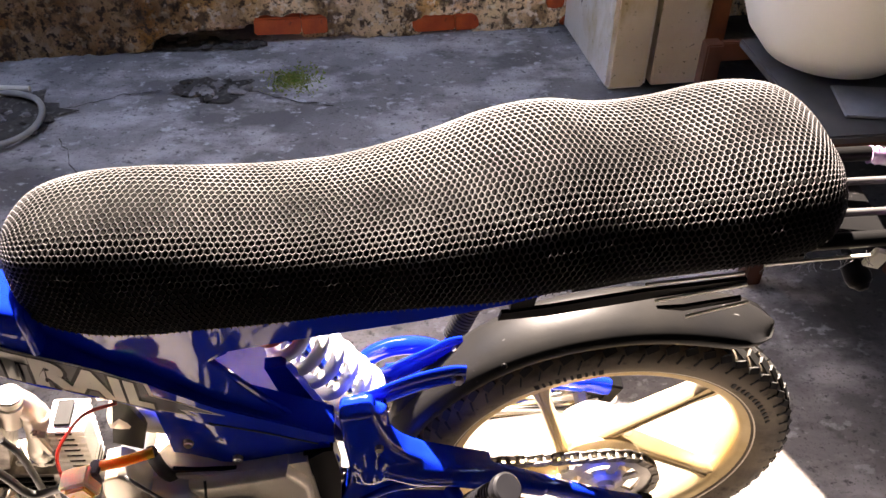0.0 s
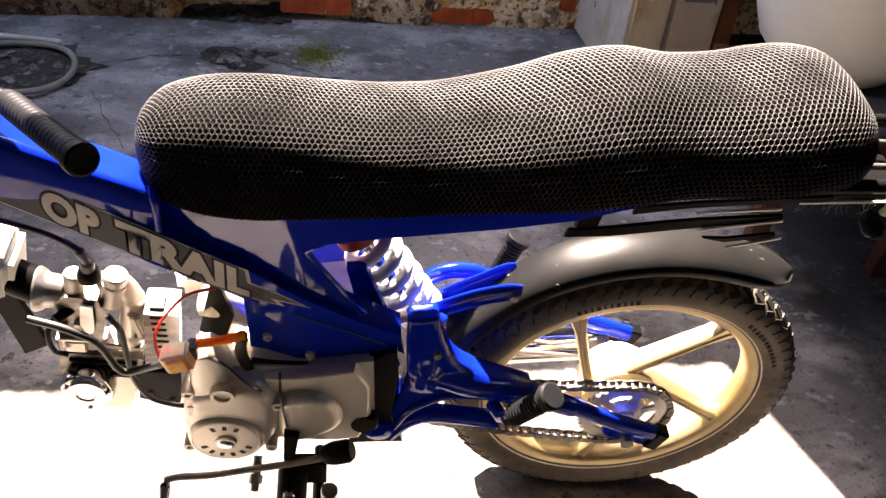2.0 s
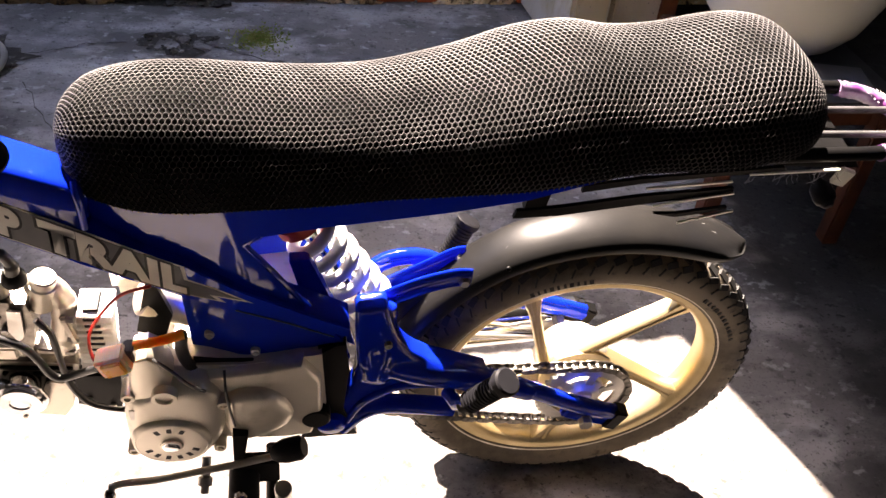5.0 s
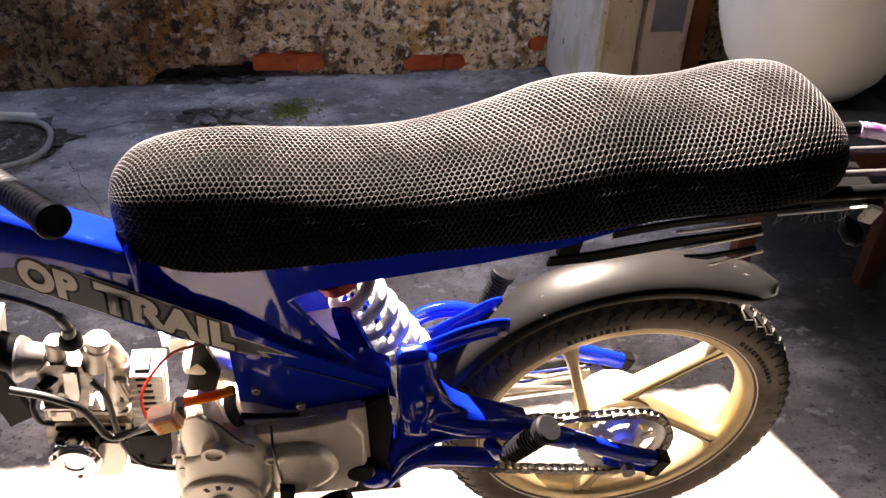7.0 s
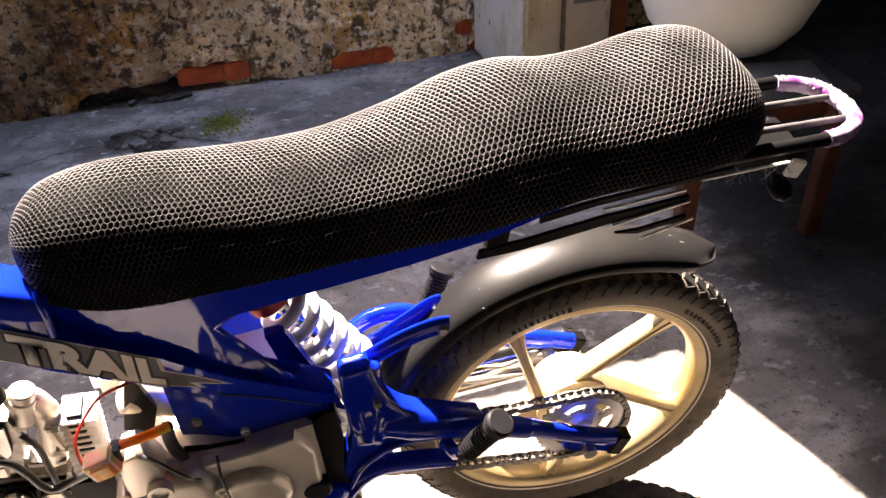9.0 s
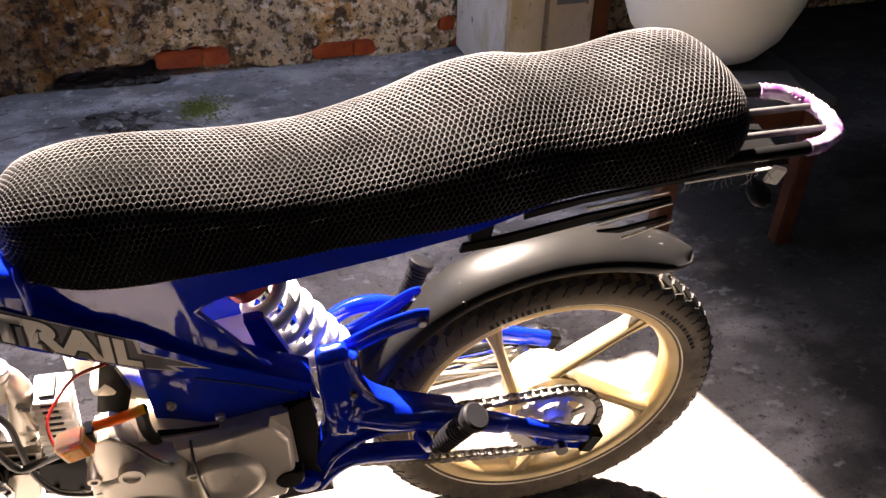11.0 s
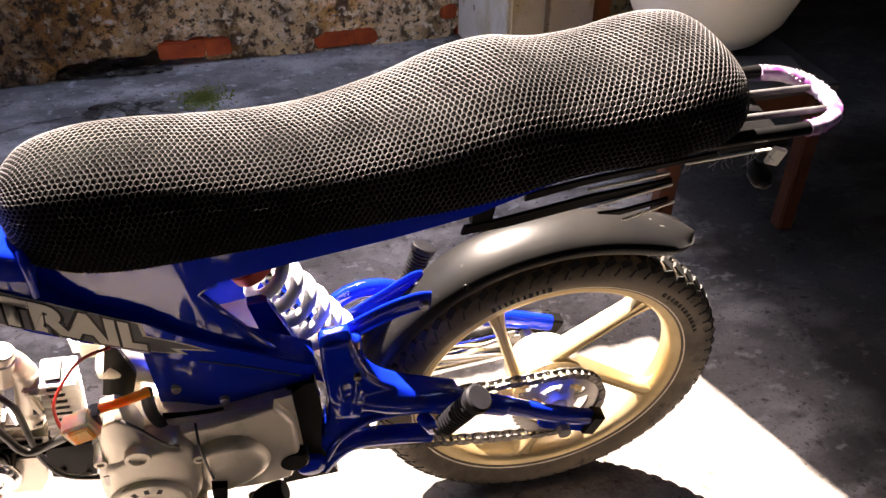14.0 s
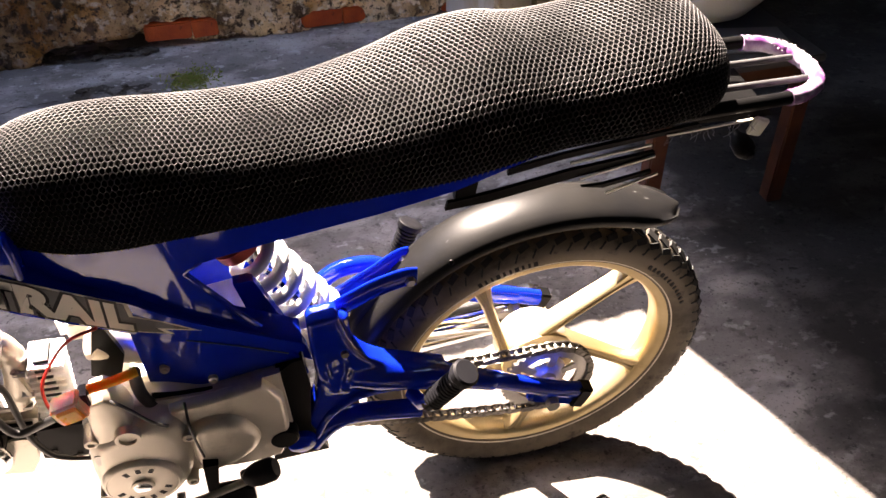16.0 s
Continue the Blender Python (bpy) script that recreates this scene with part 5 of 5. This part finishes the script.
# bolts, decals on the panels
def details():
    for x, z in ((-0.543, 0.484), (-0.4855, 0.464), (-0.533, 0.431)):
        part("panel_bolt", lathe(B(), [(0, 0), (0.0035, 0.0), (0.004, 0.002), (0.0062, 0.003), (0.0066, 0.009), (0, 0.009)], (x, -0.079 - taper(x, z), z), (x, 0, z), 12), STEEL, bike)
    part("seat_bolt", lathe(B(), [(0, 0), (0.008, 0.0), (0.010, 0.004), (0, 0.004)], (-0.484, -0.0745, 0.712), (-0.484, 0, 0.712), 16), BLACK, bike)
    part("column_bolt", cyl(B(), (-0.312, -0.098, 0.470), (-0.312, -0.08, 0.470), 0.0055, seg=6), CHAIN, bike)
    part("gusset", bevel(plate(B(), [(-0.44, 0.59), (-0.415, 0.592), (-0.40, 0.55), (-0.382, 0.50), (-0.36, 0.446), (-0.352, 0.412), (-0.377, 0.43), (-0.407, 0.488), (-0.43, 0.545)], -0.05, -0.035), 0.005, 3), BLUE, bike)
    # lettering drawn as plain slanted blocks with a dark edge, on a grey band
    o, d = Vector((-0.7884, 0, 0.7342)), Vector((0.874, 0, -0.486))
    n = Vector((0.486, 0, 0.874))
    def place(q, y):
        p = o + d * (q[0] - 0.5 * q[1]) + n * q[1]
        out, sink = spar_shift(p.x, p.z)
        return Vector((p.x, y - out, p.z + sink))
    def word(text, s0, s1, h0, h1, y, mat, grow, name, fit=None):
        """Letters of the built-in font, spread over s0..s1 along the spar."""
        cu = bpy.data.curves.new("lettering", "FONT")
        cu.body, cu.offset, cu.extrude, cu.space_character = text, grow, 0.0, 1.08
        tmp = new("lettering", cu)
        bpy.context.view_layer.update()
        me = bpy.data.meshes.new_from_object(tmp.evaluated_get(bpy.context.evaluated_depsgraph_get()))
        bpy.data.objects.remove(tmp)
        bm = B()
        bm.from_mesh(me)
        xs, ys = [v.co.x for v in bm.verts], [v.co.y for v in bm.verts]
        fit = fit or (min(xs), max(xs), min(ys), max(ys))
        for k in range(1, 24):
            bmesh.ops.bisect_plane(bm, geom=bm.verts[:] + bm.edges[:] + bm.faces[:], plane_co=(fit[0] + (fit[1] - fit[0]) * k / 24, 0, 0), plane_no=(1, 0, 0))
        for v in bm.verts:
            u = s0 + (s1 - s0) * (v.co.x - fit[0]) / (fit[1] - fit[0])
            h = h0 + (h1 - h0) * (v.co.y - fit[2]) / (fit[3] - fit[2])
            v.co = place((u, h), y)
        part(name, bm, mat, spar, "", 0)
        return fit
    def shape(name, pts, y, mat):
        q = [o + d * u + n * h for u, h in pts]
        part(name, splay(plate(B(), [(p.x, p.z) for p in q], y, y + 0.0008)), mat, spar)
    shape("decal_border", [(-0.20, -0.0245), (0.262, -0.0245), (0.322, -0.0185), (0.308, -0.0125), (0.352, -0.006), (0.300, 0.0015), (0.262, 0.004), (0.250, 0.0215), (-0.20, 0.0235)], -0.0794, DECAL_PALE)
    shape("decal_band", [(-0.20, -0.0225), (0.260, -0.0225), (0.310, -0.0178), (0.296, -0.0118), (0.336, -0.006), (0.298, -0.0005), (0.258, 0.002), (0.246, 0.0195), (-0.20, 0.0215)], -0.0799, DECAL_GREY)
    for text, s0, s1 in (("OP", 0.012, 0.077), ("TRAIL", 0.0965, 0.262)):
        fit = word(text, s0, s1, -0.0195, 0.0195, -0.0814, DECAL_PALE, 0.062, "letters")
        word(text, s0, s1, -0.0195, 0.0195, -0.0808, DECAL_DARK, 0.125, "letter_edge", fit)
    part("trim_line", splay(sweep(B(), [(-0.505, -0.0796, 0.545), (-0.44, -0.0796, 0.513), (-0.385, -0.0796, 0.482)], 0.0011, 6)), DECAL_GREY, spar)

details()

def handlebar():
    p0, p1 = Vector((-0.680, -0.20, 0.890)), Vector((-0.780, -0.075, 0.847))
    d = (p1 - p0).normalized()
    bar = part("handlebar", sweep(B(), curve_points([p0 + d * 0.01, p0 + d * 0.12, p0 + d * 0.20, (-0.90, -0.01, 0.85), (-0.94, 0.0, 0.87)]), 0.011, 12), BLACK, bike, "black steel handlebar")
    prof = [(0, 0.001), (0.012, 0.001), (0.0135, 0), (0.0165, 0.002), (0.0172, 0.005), (0.0172, 0.012), (0.0145, 0.015)]
    for k in range(18):
        h = 0.018 + 0.009 * k
        prof += [(0.0142, h), (0.0150, h + 0.001), (0.0150, h + 0.006), (0.0142, h + 0.007)]
    part("grip", lathe(B(), prof + [(0.0142, 0.19), (0, 0.19)], p0, p1, 28), GRIP, bar, "black rubber handlebar grip")

handlebar()

# ---- table with a basin under the added roof ----
TABLE = pose(0.72, 0.60, 0, 0, 0, 2)
def side_table():
    t = thing("low_table", "low wooden table with a grey board top", "table", TABLE)
    part("tabletop", bevel(add_box(B(), (0.04, 0.21, 0.39), (0.34, 0.44, 0.02)), 0.004), BOARD, t, "dark grey board tabletop")
    for x, y in ((-0.18, 0.02), (0.165, 0.0), (-0.18, 0.46), (0.165, 0.46)):
        part("leg", bevel(add_box(B(), (x, y, 0.19), (0.042, 0.042, 0.38)), 0.004), WOOD, t)
    for y in (0.02, 0.46):
        part("apron", bevel(add_box(B(), (0, y, 0.355), (0.32, 0.02, 0.05)), 0.003), WOOD, t)
side_table()

BASIN = pose(0.745, 0.93, 0.401) @ Matrix.Diagonal((1.05, 1.05, 1.32, 1))
basin = thing("basin", "large white plastic wash basin on the low table", "basin", BASIN)
part("bowl", lathe(B(), [(0, 0), (0.10, 0), (0.14, 0.012), (0.18, 0.05), (0.21, 0.11), (0.235, 0.2), (0.245, 0.3), (0.24, 0.3), (0.23, 0.2), (0.2, 0.1), (0.12, 0.03), (0, 0.025)], (0, 0, 0), (0, 0, 1), 64), PLASTIC_WHITE, basin, "", 60)
part("rim", lathe(B(), [(0.2415, 0.301), (0.258, 0.304), (0.263, 0.312), (0.260, 0.319), (0.25, 0.32), (0.2425, 0.314), (0.2415, 0.301)], (0, 0, 0), (0, 0, 1), 64), PLASTIC_WHITE, basin, "rolled rim", 60)

part("cloth", bevel(add_box(B(), (0, 0, 0), (0.20, 0.13, 0.006)), 0.002), CLOTH, tagged(thing("folded_cloth", "grey folded cloth lying on the low table", "cloth", TABLE @ pose(0.06, 0.10, 0.404, 0, 0, -12))), "", 40)

# ---- broken floor, moss, hose ----
def broken_patch(x, y, w, h, seed, label):
    rnd = random.Random(seed)
    t = thing("broken_patch", label, "floor damage", pose(x, y, 0))
    bm = B()
    n = 36
    ring = []
    c = bm.verts.new((0, 0, 0.005))
    for i in range(n):
        a = 2 * math.pi * i / n
        k = 1 + 0.45 * noise.noise((math.cos(a) * 1.7 + seed, math.sin(a) * 1.7, seed))  + 0.15 * rnd.uniform(-1, 1)
        ring.append(bm.verts.new((w * k * math.cos(a), h * k * math.sin(a), 0.004)))
    for i in range(n):
        bm.faces.new((c, ring[i], ring[(i + 1) % n]))
    part("soil", bm, SOIL, t, "dark bare soil, also a cavity's shade")
    for i in range(34):
        a, k = rnd.uniform(0, 2 * math.pi), rnd.uniform(0.2, 1.05)
        r = rnd.uniform(0.006, 0.022)
        b2 = B()
        bmesh.ops.create_icosphere(b2, subdivisions=1, radius=r, matrix=Matrix.Translation((w * k * math.cos(a), h * k * math.sin(a), 0.005 + r * 0.15)) @ Matrix.Rotation(rnd.uniform(0, 3), 4, "Z") @ Matrix.Diagonal((rnd.uniform(0.8, 1.7), rnd.uniform(0.6, 1.0), 0.4, 1)))
        for v in b2.verts:
            v.co += Vector((rnd.uniform(-1, 1), rnd.uniform(-1, 1), rnd.uniform(-0.4, 0.4))) * r * 0.25
        part("stone", b2, CONCRETE if i % 3 and seed != 6 else SOIL, t, "", 20)

broken_patch(-0.79, 1.585, 0.12, 0.07, 3, "broken concrete with stones and dark soil")
# all-dark patch that paints the shade of the cavity at the wall foot
broken_patch(-0.86, 1.88, 0.21, 0.035, 6, "dark fill standing in for cavity shade under the broken plaster")
broken_patch(-1.42, 1.45, 0.20, 0.15, 8, "broken concrete with stones and dark soil")

def moss_clump(x, y, w, h):
    rnd = random.Random(5)
    bm = B()
    for i in range(1500):
        a, k = rnd.uniform(0, 2 * math.pi), abs(rnd.gauss(0, 0.55))
        k *= 1 + 0.5 * noise.noise((math.cos(a) * 1.4, math.sin(a) * 1.4, 3.0))
        p = Vector((x + w * k * math.cos(a), y + h * k * math.sin(a), 0.002))
        q = rnd.uniform(0.003, 0.010)
        d = Vector((rnd.uniform(-1, 1), rnd.uniform(-1, 1), 0.45)).normalized()
        sd = d.cross(Vector((rnd.uniform(-1, 1), 1, 0))).normalized() * q * 0.3
        v = [bm.verts.new(p - sd), bm.verts.new(p + sd), bm.verts.new(p + d * q + sd * 0.4), bm.verts.new(p + d * q - sd * 0.4)]
        bm.faces.new(v)
    return tagged(mesh_object("moss", bm, MOSS, 0, False), "green moss growing in the concrete", "moss", kind="stuff")

moss_clump(-0.55, 1.635, 0.085, 0.075)

def hose():
    pts = [(-1.42 + 0.17 * math.cos(a), 1.42 + 0.17 * math.sin(a) * 0.95, 0.02 + 0.004 * math.sin(3 * a)) for a in np.linspace(-2.2, 3.6, 40)]
    pts += [(-1.75, 1.35, 0.02), (-2.1, 1.25, 0.015)]
    return tagged(mesh_object("hose", sweep(B(), pts, 0.0095, 10), HOSE), "grey-brown garden hose coiled on the floor", "hose")
hose()
pipe_ob = tagged(mesh_object("water_pipe", sweep(B(), [(-1.33, 1.60, 0.016), (-1.6, 1.63, 0.016), (-2.2, 1.68, 0.016)], 0.010, 12), CEMENT), "pale plastic pipe across the broken floor", "pipe")

def crack(pts, seed):
    rnd = random.Random(seed)
    P = []
    for a, b in zip(pts, pts[1:]):
        for k in range(8):
            t = k / 8
            P.append((a[0] + (b[0] - a[0]) * t + rnd.uniform(-0.006, 0.006), a[1] + (b[1] - a[1]) * t + rnd.uniform(-0.006, 0.006)))
    bm = B()
    L, R = [], []
    for i, (x, y) in enumerate(P):
        w = 0.0012 + 0.0022 * rnd.random()
        L.append(bm.verts.new((x, y - w, 0.0035)))
        R.append(bm.verts.new((x, y + w, 0.0035)))
    for i in range(len(P) - 1):
        bm.faces.new((L[i], L[i + 1], R[i + 1], R[i]))
    return tagged(mesh_object("crack", bm, SOIL, 0), "thin dark crack across the concrete", "crack", kind="structure")

crack([(-1.2, 1.50), (-1.05, 1.57), (-0.92, 1.59)], 1)
crack([(-0.69, 1.58), (-0.55, 1.50), (-0.40, 1.46)], 2)
crack([(-1.18, 1.34), (-1.10, 1.16), (-1.02, 1.02)], 4)
